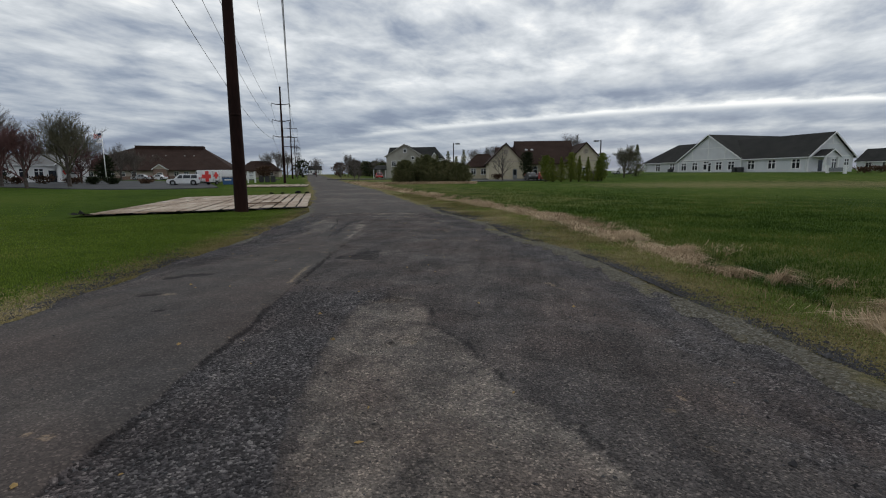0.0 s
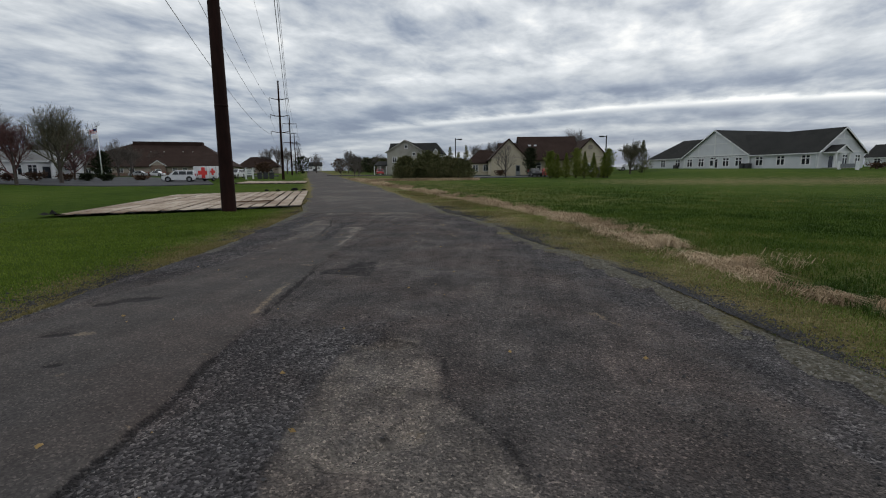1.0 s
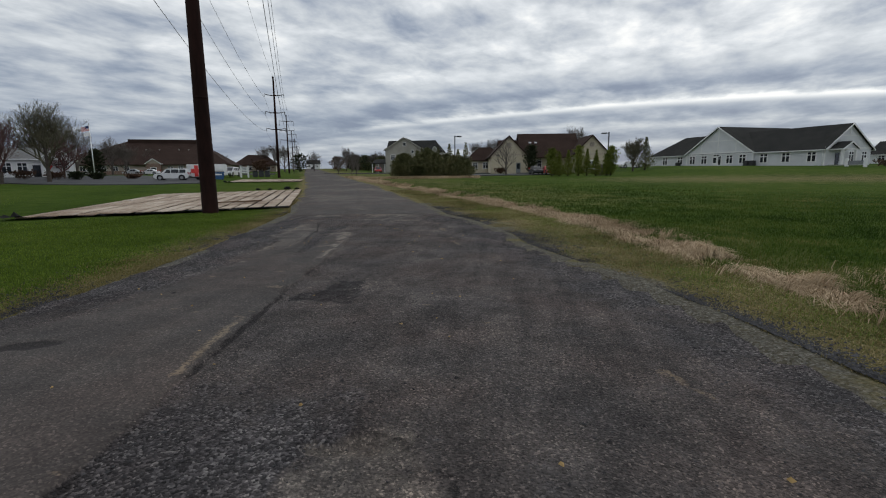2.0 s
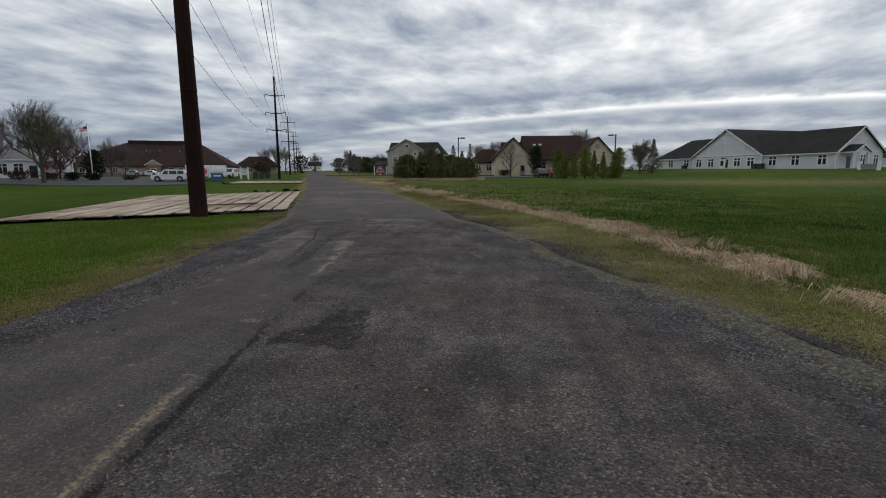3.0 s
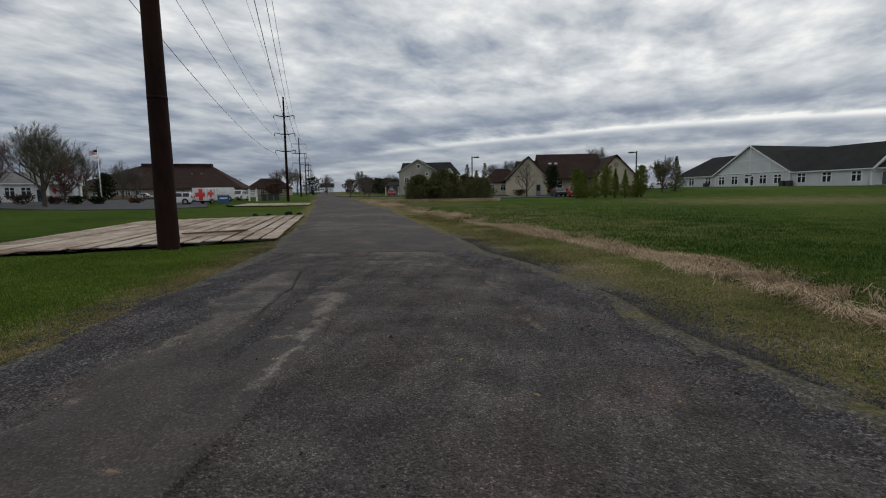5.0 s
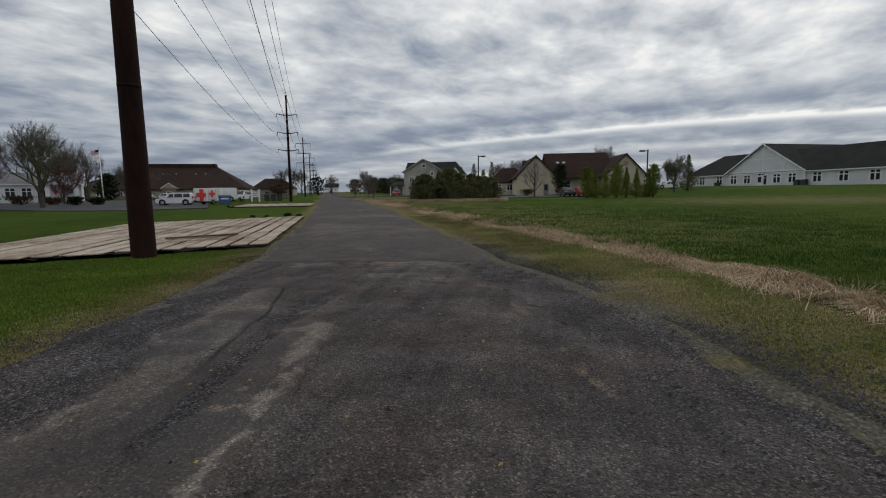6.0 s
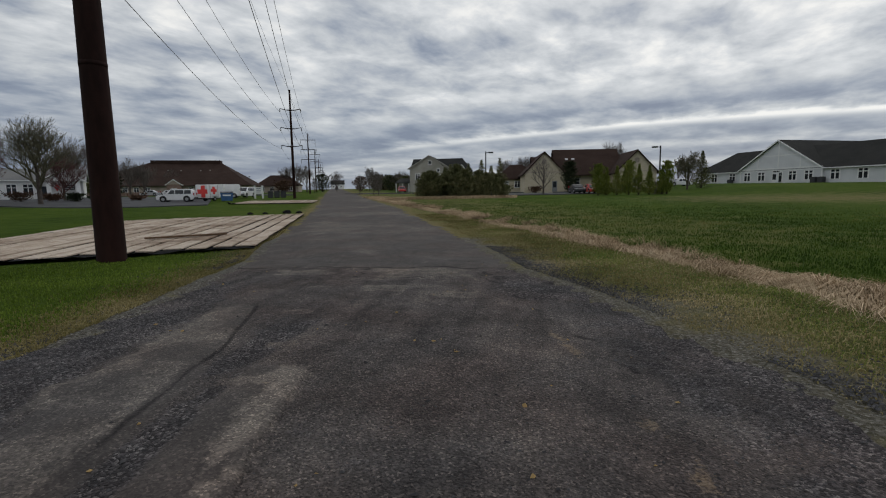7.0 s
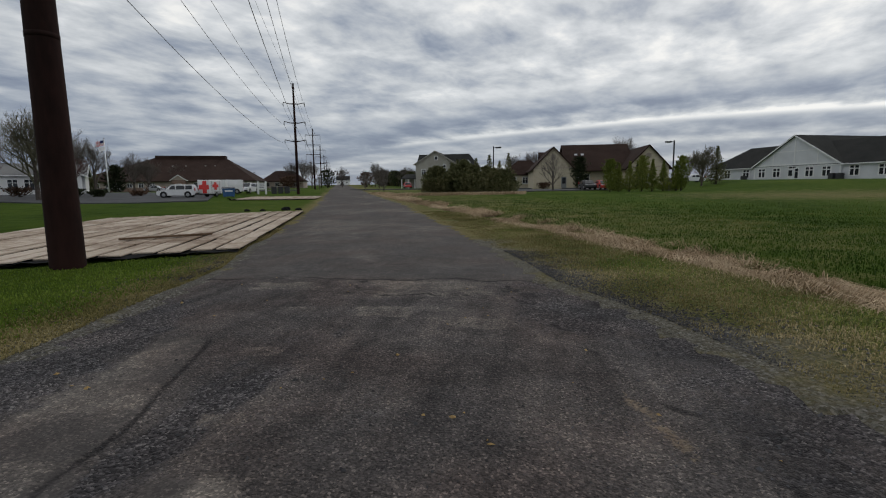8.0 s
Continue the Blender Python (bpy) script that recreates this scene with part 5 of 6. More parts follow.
bare_tree(22.5, 94, 6.4, 22, "small budding tree in the field", M_TWIGGRN, group="young bare trees", wide=0.72, kids=(11, 6, 5, 4), start=0.15)
for x, y, s in ((-31, 98, 0.5), (-34, 104, 0.6), (-40, 112, 0.75), (-62, 135, 0.6)):
    c = copy_thing(small, pose(x, y, lz(x, y), 0, 0, x * 7))
    c.scale = (s, s, s)
# juniper hedge
for i in range(13):
    u = i / 12
    x, y = -16.6 + 10.2 * u + rt.uniform(-0.4, 0.4), 74.4 + 2.0 * u + rt.uniform(-1.2, 1.2)
    evergreen("juniper", x, y, (3.3 + 0.9 * math.sin(u * 3.1)) * rt.uniform(0.88, 1.12), rt.uniform(1.5, 2.0), 100 + i, M_JUNIPER, "shaggy dark green juniper in a hedge", "bush", "juniper hedge", "round" if i % 3 else "cone", 5600, 0.17, rt.uniform(-4, 4), 120)
for i, (x, y, h) in enumerate(((-8.7, 76.2, 5.3), (-6.5, 76.8, 5.5), (-10.7, 76.6, 4.9), (-13.2, 76.4, 4.8), (-7.5, 75.6, 4.4), (-11.9, 75.6, 4.4))):
    evergreen("juniper", x, y, h, 1.6, 130 + i, M_JUNIPER, "tall wispy juniper rising from the hedge", "bush", "juniper hedge", "cone", 2300, 0.17, 3 - i, 60)
# arborvitae row
for i, (x, y, h) in enumerate(((6.9, 79.3, 4.3), (8.0, 79.4, 4.0), (9.4, 79.6, 4.2), (11.0, 79.8, 4.7), (12.3, 80.0, 4.4), (13.7, 80.2, 4.2), (16.0, 80.5, 4.6), (15.4, 80.5, 4.0))):
    evergreen("arborvitae", x, y, h, 1.08 if i % 2 else 1.2, 150 + i, M_ARBOR, "yellow-green columnar arborvitae in a row", "shrub", "arborvitae row", "cone" if i % 3 else "column", 4200, 0.14, 0, 100)
evergreen("yew", 4.6, 101.3, 5.6, 1.6, 170, M_YEW, "tall dark evergreen against the cream wall", "shrub", "", "column", 2400, 0.26)
evergreen("yew", 12.8, 93.0, 4.6, 1.0, 171, M_YEW, "dark conical evergreen behind the arborvitae", "shrub", "", "cone", 1600, 0.22)
evergreen("spruce", 24.9, 95.0, 6.1, 2.1, 172, M_JUNIPER, "olive-green young conifer standing in the field", "tree", "", "cone", 3600, 0.2)
for i in range(22):
    u = i / 21
    x, y = -78 + 52 * u + rt.uniform(-3, 3), 232 - 62 * u + rt.uniform(-8, 8)
    evergreen("thicket_bush", x, y, rt.uniform(3.2, 6.8), rt.uniform(2.6, 4.2), 300 + i, (M_SHRUB, M_JUNIPER, M_SHRUB, M_YEW)[i % 4], "distant bushy thicket tree beyond the side street", "bush", "distant thicket", "round", 900, 0.6)
for i in range(10):
    x, y = -150 + 22 * i * 0.62 + rt.uniform(-2, 2), 168 + 3 * i + rt.uniform(-4, 4)
    evergreen("thicket_bush", x, y, rt.uniform(4, 6.5), rt.uniform(3, 4.5), 340 + i, (M_SHRUB, M_YEW)[i % 2], "distant bushy thicket tree beyond the roofs", "bush", "distant thicket", "round", 700, 0.6)
for i, (x, y, h, r) in enumerate(((-46, 172, 5, 2.6), (-40, 168, 6.2, 2.4), (-54, 190, 6, 3), (-36, 176, 4.6, 2.8), (-62, 205, 6, 3.2), (-103, 110, 6.4, 2.4), (-108, 106, 4.6, 2.8), (-70, 230, 7, 4))):
    evergreen("evergreen_tree", x, y, h, r, 180 + i, M_YEW if i % 2 else M_JUNIPER, "distant dark evergreen tree", "tree", "distant evergreens", "round", 1300, 0.5)
for i, (x, y, h, r) in enumerate(((-74.5, 60.5, 1.9, 1.6), (-62.0, 64.0, 1.2, 1.1), (-60.5, 66.0, 1.0, 1.0), (-79, 58.0, 1.7, 1.8))):
    evergreen("round_shrub", x, y, h, r, 200 + i, M_YEW, "dark clipped evergreen shrub before the white building", "shrub", "foundation shrubs", "round", 1100, 0.2)
for i, (x, y, h, r) in enumerate(((-68.5, 62, 1.1, 1.6), (-65, 63.5, 0.9, 1.3), (-71.5, 60.5, 1.0, 1.3), (-58, 70, 0.7, 1.2), (-59, 38.5, 1.0, 2.0), (-62, 40, 1.2, 2.2), (8.0, 84.5, 1.0, 1.1), (60.5, 89.5, 0.9, 1.4), (64, 91, 1.0, 1.6), (67.5, 92.5, 1.0, 1.6), (-1.6, 103.2, 1.2, 1.3), (-55, 73, 0.6, 1.0))):
    evergreen("brown_shrub", x, y, h, r, 220 + i, M_SHRUB, "leafless brown shrub with twiggy clumps", "shrub", "brown shrubs", "round", 700, 0.22)


# ---- vehicles ----
def loft(profile, half):
    """A body from a side outline (x, z) and a half width that depends on z."""
    bm = bmesh.new()
    sides = []
    for s in (-1, 1):
        sides.append([bm.verts.new((x, s * half(z), z)) for x, z in profile])
    n = len(profile)
    for i in range(n):
        j = (i + 1) % n
        bm.faces.new((sides[0][i], sides[0][j], sides[1][j], sides[1][i]))
    bm.faces.new(sides[0][::-1])
    bm.faces.new(sides[1])
    bmesh.ops.recalc_face_normals(bm, faces=bm.faces)
    es = [e for e in bm.edges if len(e.link_faces) == 2 and e.calc_face_angle(0) > 0.5]
    bmesh.ops.bevel(bm, geom=es, offset=0.045, segments=2, affect="EDGES")
    return bm


def vehicle(name, m, label, cat, paint, L=4.6, H=1.72, W=1.84, kind_="suv", group=""):
    """Nose towards -x."""
    car = empty(name, m, label, cat, group)
    hl, r = L / 2, 0.36
    belt = H * 0.58
    if kind_ == "suv":
        body = [(-hl, 0.38), (-hl, 0.72), (-hl + 0.12, 0.92), (-hl + 1.05, belt), (hl - 0.05, belt), (hl, 0.8), (hl, 0.42), (hl - 0.3, 0.26), (-hl + 0.3, 0.26)]
        cab = [(-hl + 0.95, belt - 0.02), (-hl + 1.75, H - 0.05), (-hl + 2.2, H), (hl - 0.45, H - 0.04), (hl - 0.25, H - 0.12), (hl - 0.04, belt - 0.02)]
    elif kind_ == "van":
        body = [(-hl, 0.4), (-hl, 0.95), (-hl + 0.9, belt + 0.1), (hl, belt + 0.1), (hl, 0.45), (hl - 0.2, 0.3), (-hl + 0.3, 0.3)]
        cab = [(-hl + 0.8, belt + 0.08), (-hl + 1.4, H - 0.08), (-hl + 1.8, H), (hl - 0.15, H), (hl, H - 0.12), (hl, belt + 0.08)]
    else:
        body = [(-hl, 0.35), (-hl, 0.62), (-hl + 0.1, 0.75), (-hl + 1.2, belt), (hl - 0.2, belt + 0.02), (hl, 0.85), (hl, 0.4), (hl - 0.3, 0.24), (-hl + 0.3, 0.24)]
        cab = [(-hl + 1.1, belt - 0.02), (-hl + 1.9, H - 0.04), (-hl + 2.4, H), (hl - 1.5, H - 0.02), (hl - 0.55, belt)]
    part("body", loft(body, lambda z: W / 2 - 0.05 * abs(z - 0.65)), paint, car)
    part("cabin", loft(cab, lambda z: W / 2 - 0.04 - 0.16 * max(0, (z - belt) / (H - belt))), paint, car)
    wz0, wz1 = belt + 0.07, H - 0.16
    stops = {"suv": ((-hl + 1.45, -hl + 2.25), (-hl + 2.33, hl - 1.25), (hl - 1.17, hl - 0.35)), "van": ((-hl + 1.2, -hl + 1.95),), "car": ((-hl + 1.75, -hl + 2.45), (-hl + 2.53, hl - 1.25))}[kind_ if kind_ in ("suv", "van") else "car"]
    for s in (-1, 1):
        for k, (a, b) in enumerate(stops):
            y0, y1 = s * (W / 2 - 0.045), s * (W / 2 - 0.185)
            lean0 = 0.38 if k == 0 else 0.03
            part("side_window", slab([(a, y0, wz0), (b, y0, wz0), (b - 0.03, y1 + s * 0.05, wz1), (a + lean0, y1 + s * 0.05, wz1)], (0, s * 0.02, 0)), M_GLASS, car)
        part("mirror", boxbm(-hl + 1.35, -hl + 1.5, min(s * W / 2, s * (W / 2 + 0.2)), max(s * W / 2, s * (W / 2 + 0.2)), belt + 0.02, belt + 0.18, bevel=0.03), paint, car)
        part("headlight", boxbm(-hl - 0.02, -hl + 0.12, min(s * 0.5, s * 0.82), max(s * 0.5, s * 0.82), 0.68, 0.84, bevel=0.03), M_LENS, car)
        part("tail_light", boxbm(hl - 0.1, hl + 0.02, min(s * 0.7, s * 0.88), max(s * 0.7, s * 0.88), 0.85, 1.2, bevel=0.02), M_TAIL, car)
        for wx in (-hl + 0.85, hl - 0.9):
            tyre = bmesh.new()
            yo, yi = s * (W / 2 + 0.01), s * (W / 2 - 0.22)
            tube(tyre, (wx, yi, r), (wx, yo, r), r, r, 18)
            w = part("wheel", tyre, M_TYRE, car)
            rim = bmesh.new()
            tube(rim, (wx, yo, r), (wx, yo + s * 0.015, r), r * 0.62, r * 0.55, 14)
            part("rim", rim, M_RIM, w)
            arch = bmesh.new()
            tube(arch, (wx, yo - s * 0.03, r + 0.04), (wx, yo - s * 0.012, r + 0.04), r * 1.2, r * 1.2, 18)
            part("wheel_arch", arch, M_DARK, car)
    part("bumper", boxbm(-hl - 0.06, -hl + 0.2, -W / 2 + 0.1, W / 2 - 0.1, 0.34, 0.58, bevel=0.05), M_DARK if kind_ == "suv" else paint, car)
    part("rear_bumper", boxbm(hl - 0.2, hl + 0.06, -W / 2 + 0.1, W / 2 - 0.1, 0.36, 0.6, bevel=0.05), M_DARK if kind_ == "suv" else paint, car)
    part("windscreen", slab([(-hl + 1.02, -W / 2 + 0.2, belt + 0.05), (-hl + 1.02, W / 2 - 0.2, belt + 0.05), (-hl + 1.7, W / 2 - 0.28, H - 0.1), (-hl + 1.7, -W / 2 + 0.28, H - 0.1)], (-0.03, 0, 0.03)), M_GLASS, car)
    return car


def at(x, y, turn, lift=0.1):
    return pose(x, y, lz(x, y) + lift, 0, 0, turn)


vehicle("suv", at(-48.9, 66.9, 25), "white sport utility car parked on the lot", "car", M_WHITEPAINT)
vehicle("van", at(-53.2, 82.4, 30, 0.12), "white cargo van parked behind the trailer", "van", M_WHITEPAINT, 5.6, 2.3, 2.0, "van")
vehicle("car", at(-52.6, 88.0, 100, 0.12), "white car parked beside the cargo van", "car", M_WHITEPAINT, 4.6, 1.8, 1.85, "suv")
for x, y, tn, pt, lb in ((-99.1, 117.5, 20, M_SILVER, "silver saloon parked by the brick building"), (-96.3, 120.4, 15, M_WHITEPAINT, "white saloon parked by the brick building"), (-107.7, 113.4, 25, M_WHITEPAINT, "white saloon parked near the flagpole")):
    vehicle("car", at(x, y, tn, 0.12), lb, "car", pt, 4.5, 1.5, 1.8, "car", "cars on the lot")
vehicle("car", at(5.0, 90.4, 100, 0.12), "dark saloon parked by the cream building", "car", M_DARK, 4.5, 1.45, 1.8, "car")
vehicle("car", at(7.1, 88.6, 100, 0.12), "red saloon parked beside the arborvitae", "car", M_REDPAINT, 4.5, 1.45, 1.8, "car")
vehicle("car", at(-34.0, 125, 110, 0.14), "bright red saloon in front of the taupe house", "car", M_REDPAINT, 4.4, 1.5, 1.8, "car")
vehicle("car", at(26.2, 112, 10), "white car parked behind the small field trees", "car", M_WHITEPAINT, 4.5, 1.5, 1.8, "car")
vehicle("car", at(75.5, 100.5, 30), "white car parked by the neighbouring building", "car", M_WHITEPAINT, 4.5, 1.5, 1.8, "car")
vehicle("car", at(-120.5, 285, -65, 0.05), "dark car far along the road", "car", M_DARK, 4.5, 1.6, 1.85, "suv")

# white relief trailers with a red cross shape
for x, y, tn, L, lb in ((-46.2, 69.8, 88, 2.5, "white box trailer with a large red cross shape"), (-51.6, 77.4, 28, 3.9, "long white box trailer behind the parked car")):
    tr = empty("trailer", at(x, y, tn), lb, "trailer", "trailers")
    w_, top_ = (0.8, 2.2) if L < 3 else (1.0, 2.3)
    part("box_body", boxbm(-L / 2, L / 2, -w_, w_, 0.42, top_, bevel=0.05), M_WHITEPAINT, tr)
    part("chassis", boxbm(-L / 2, L / 2, -0.7, 0.7, 0.3, 0.42), M_DARK, tr)
    part("drawbar", boxbm(-L / 2 - 1.1, -L / 2, -0.06, 0.06, 0.34, 0.44), M_DARK, tr)
    for s in (-1, 1):
        w = part("wheel", tube(bmesh.new(), (0.1, s * (w_ - 0.2), 0.3), (0.1, s * (w_ + 0.06), 0.3), 0.3, 0.3, 16), M_TYRE, tr)
        part("rim", tube(bmesh.new(), (0.1, s * (w_ + 0.06), 0.3), (0.1, s * (w_ + 0.075), 0.3), 0.18, 0.16, 12), M_RIM, w)
        part("mudguard", boxbm(-0.35, 0.55, min(s * w_, s * (w_ + 0.09)), max(s * w_, s * (w_ + 0.09)), 0.62, 0.7), M_RIM, tr)
    if L < 3:
        # the cross on the end wall that faces the lot, and on the flank
        cr_ = part("cross_shape", boxbm(-L / 2 - 0.03, -L / 2 - 0.002, -0.42, 0.2, 0.5, 2.12), M_RED, tr, "red vinyl cross")
        part("cross_arm", boxbm(-L / 2 - 0.032, -L / 2 - 0.004, -0.78, 0.78, 1.0, 1.6), M_RED, cr_)
        c2 = part("cross_shape", boxbm(-0.25, 0.2, -w_ - 0.03, -w_ - 0.002, 0.95, 1.95), M_RED, tr, "red vinyl cross")
        part("cross_arm", boxbm(-0.6, 0.55, -w_ - 0.032, -w_ - 0.004, 1.25, 1.65), M_RED, c2)
        for xx in (-0.75, 0.8):
            part("door_seam", boxbm(xx - 0.02, xx + 0.02, -w_ - 0.015, -w_, 0.45, 2.15), M_FENCE, tr)

# skips, signs, lamps, flagpole
dm = empty("dumpster", at(-43.6, 70.0, 35, 0.0), "blue steel dumpster on the grass", "dumpster")
part("bin_body", slab([(-0.7, -0.7, 0.12), (0.7, -0.7, 0.12), (0.8, -0.7, 1.15), (-0.8, -0.7, 1.15)], (0, 1.4, 0)), M_BLUE, dm)
part("rim_bar", boxbm(-0.84, 0.84, -0.74, 0.74, 1.1, 1.18), M_BLUE, dm)
part("lid", slab([(-0.84, -0.74, 1.19), (0.84, -0.74, 1.19), (0.84, 0.74, 1.34), (-0.84, 0.74, 1.34)], (0, 0, 0.05)), M_DARK, dm)
part("lettering_bar", boxbm(-0.5, 0.5, -0.72, -0.7, 0.75, 0.95), M_TRIM, dm)
for s in (-1, 1):
    part("skid", boxbm(s * 0.5 - 0.08, s * 0.5 + 0.08, -0.6, 0.6, 0, 0.12), M_DARK, dm)
bn = empty("bin_enclosure", at(-48.6, 88.7, 28, 0.0), "dark refuse bins behind the white sign", "bin")
for k in range(3):
    b_ = part("bin", boxbm(k * 1.1, k * 1.1 + 0.9, 0, 0.9, 0, 1.15, bevel=0.08), M_DARK, bn)
    part("lid", boxbm(k * 1.1 - 0.03, k * 1.1 + 0.93, -0.05, 0.95, 1.15, 1.24, bevel=0.03), M_DARK, b_)
sg = empty("sign", at(-48.3, 85.4, 28, 0.0), "white painted sign on two square posts", "sign")
for s in (-1, 1):
    part("post", boxbm(s * 0.62 - 0.14, s * 0.62 + 0.14, -0.1, 0.1, -0.3, 2.2), M_TRIM, sg)
part("board", boxbm(-0.5, 0.5, -0.05, 0.05, 0.8, 1.9), M_TRIM, sg)
for zz in (1.2, 1.5, 1.8):
    part("lettering_bar", boxbm(-0.4, 0.35, -0.065, -0.05, zz - 0.15, zz - 0.03), M_INS, sg)
ms = empty("monument_sign", at(55.6, 88.6, -60, 0.0), "low sign between two white pillars", "sign")
for s in (-1, 1):
    part("pillar", boxbm(s * 1.3 - 0.2, s * 1.3 + 0.2, -0.2, 0.2, -0.3, 1.35), M_TRIM, ms)
part("board", boxbm(-1.1, 1.1, -0.06, 0.06, 0.3, 0.95), M_INS, ms)


def lot_lamp(x, y, h, turn):
    l = empty("lot_lamp", pose(x, y, lz(x, y), 0, 0, turn), "dark slim lamp post with a flat head", "lamp post", "lot lamps")
    part("base", tube(bmesh.new(), (0, 0, -0.3), (0, 0, 0.6), 0.25, 0.25, 12), M_CONC, l)
    part("pole", boxbm(-0.09, 0.09, -0.09, 0.09, 0.6, h), M_DARK, l)
    part("arm", boxbm(0.09, 0.5, -0.04, 0.04, h - 0.25, h - 0.15), M_DARK, l)
    hd = part("head", boxbm(0.4, 1.25, -0.28, 0.28, h - 0.3, h - 0.08, bevel=0.04), M_DARK, l)
    part("lens", boxbm(0.5, 1.15, -0.2, 0.2, h - 0.31, h - 0.302), M_LENS, hd)


lot_lamp(-9.9, 92.5, 7.3, 0)
lot_lamp(17.4, 90.5, 7.2, 180)
fp = empty("flagpole", at(-84.0, 90.0, 0, 0.0), "white flagpole with a striped flag and a white flag", "flagpole")
part("pole", tube(bmesh.new(), (0, 0, -0.3), (0, 0, 10.2), 0.12, 0.06, 10), M_TRIM, fp)
part("finial", tube(bmesh.new(), (0, 0, 10.2), (0, 0, 10.45), 0.12, 0.05, 8), M_RIM, fp)


def cloth(x0, x1, z0, z1, ph, k=0.68):
    bm = bmesh.new()
    n = 12
    rows_ = [[bm.verts.new((-k * (x0 + (x1 - x0) * i / n), 0.16 * math.sin(ph + 5 * i / n) * (i / n + 0.2), 10 - (10 - zz) * k - 0.35 * (x0 + (x1 - x0) * i / n) / 2.6)) for i in range(n + 1)] for zz in (z0, z1)]
    for i in range(n):
        bm.faces.new((rows_[0][i], rows_[0][i + 1], rows_[1][i + 1], rows_[1][i])).smooth = True
    bmesh.ops.solidify(bm, geom=bm.faces[:], thickness=0.01)
    return bm


fl = part("flag", cloth(0.12, 1.1, 9.3, 10.0, 0), M_FLAGB, fp, "navy canton of a striped flag")
for k in range(13):
    z1 = 10.0 - k * 0.105
    part("stripe", cloth(1.1 if k < 7 else 0.12, 2.6, z1 - 0.105, z1, 0), M_FLAGR if k % 2 == 0 else M_CLOTH, fl)
part("lower_flag", cloth(0.12, 2.0, 7.1, 8.2, 1.0), M_CLOTH, fp, "plain white flag")
for x, y, lb in ((41.8, 129.7, 0), (49.75, 112.1, 0), (50.3, 110.8, 0)):
    ac = empty("air_conditioner", pose(x, y, 2.2, 0, 0, -65.8), "dark boxy air conditioner against the grey wall", "air conditioner", "air conditioners")
    part("casing", boxbm(-0.45, 0.45, -0.45, 0.45, 0.0, 1.15, bevel=0.04), M_DARK, ac)
    part("fan_grille", tube(bmesh.new(), (0, 0, 1.15), (0, 0, 1.19), 0.36, 0.36, 16), M_FENCE, ac)
fe = empty("board_fence", pose(14.2, 81.0, lz(14.2, 81), 0, 0, 8), "short weathered grey board fence between shrubs", "fence")
for k in range(9):
    part("board", boxbm(k * 0.2, k * 0.2 + 0.17, 0, 0.03, 0.05, 1.75 + 0.03 * (k % 3)), M_FENCE, fe)
part("rail", boxbm(0, 1.8, 0.03, 0.08, 0.5, 0.6), M_FENCE, fe)


# ---- laid plywood ----
def panel_mesh(w, l, t):
    bm = boxbm(-w / 2, w / 2, -l / 2, l / 2, 0, t)
    bmesh.ops.bevel(bm, geom=bm.edges[:], offset=0.006, segments=1, affect="EDGES")
    me = bpy.data.meshes.new("plywood_sheet")
    bm.to_mesh(me)
    bm.free()
    me.materials.append(M_PLY)
    return me


def plywood_area(name, label, corner, along, across, turn_along, n_rows, n_cols, seed, w=1.22, l=2.44, skew=0.0):
    """Rows of sheets over a black sheet; along and across are unit vectors in plan."""
    rnd = random.Random(seed)
    th = empty(name, pose(corner[0], corner[1], lz(*corner)), label, "ground mats")
    perp = abs(across[0] * along[1] - across[1] * along[0])
    me = panel_mesh(w * perp - 0.075, l - 0.006, 0.035)
    tilt = [(rnd.uniform(-1.6, 1.6), rnd.uniform(-0.01, 0.015), rnd.uniform(-0.5, 0.5)) for _ in range(n_cols)]
    for c in range(n_cols):
        for r in range(n_rows):
            off = skew * c + rnd.uniform(-0.02, 0.02) + 0.12 * math.sin(c * 2.4)
            px = corner[0] + across[0] * (c + 0.5) * w + along[0] * ((r + 0.5) * l + off)
            py = corner[1] + across[1] * (c + 0.5) * w + along[1] * ((r + 0.5) * l + off)
            s = new("plywood_sheet", me)
            s.parent = th
            s.matrix_basis = Matrix.Translation(-th.matrix_basis.translation) @ pose(px, py, lz(px, py) + 0.085 + tilt[c][1], 0.3, tilt[c][0] + rnd.uniform(-0.8, 0.8), turn_along + tilt[c][2] + rnd.uniform(-0.5, 0.5)) @ Matrix.Diagonal((rnd.uniform(0.84, 1.04), 1, 1, 1))
    # ruffled black sheeting under the boards, showing at the rim
    bm = bmesh.new()
    W_, L_ = n_cols * w, n_rows * l
    nu, nv_ = 44, 60
    grid = []
    for i in range(nu + 1):
        row = []
        for j in range(nv_ + 1):
            u, v = 0.05 + (W_ + 0.4) * i / nu, -0.22 + (L_ + 0.2) * j / nv_
            v2 = v + skew * u / w
            px, py = corner[0] + across[0] * u + along[0] * v2, corner[1] + across[1] * u + along[1] * v2
            rim = min(i, j, nu - i, nv_ - j) < 2
            row.append(bm.verts.new((px - corner[0], py - corner[1], lz(px, py) - lz(*corner) + (0.03 + rnd.uniform(0, 0.09) * (j < 5 or i < 3) + 0.2 * max(0, i / nu - 0.85) / 0.15 * rnd.random() * (j < 5) if rim else 0.05))))
        grid.append(row)
    for i in range(nu):
        for j in range(nv_):
            bm.faces.new((grid[i][j], grid[i + 1][j], grid[i + 1][j + 1], grid[i][j + 1]))
    bmesh.ops.recalc_face_normals(bm, faces=bm.faces)
    part("black_sheet", bm, M_SHEET, th, "ruffled black plastic sheeting")
    return th


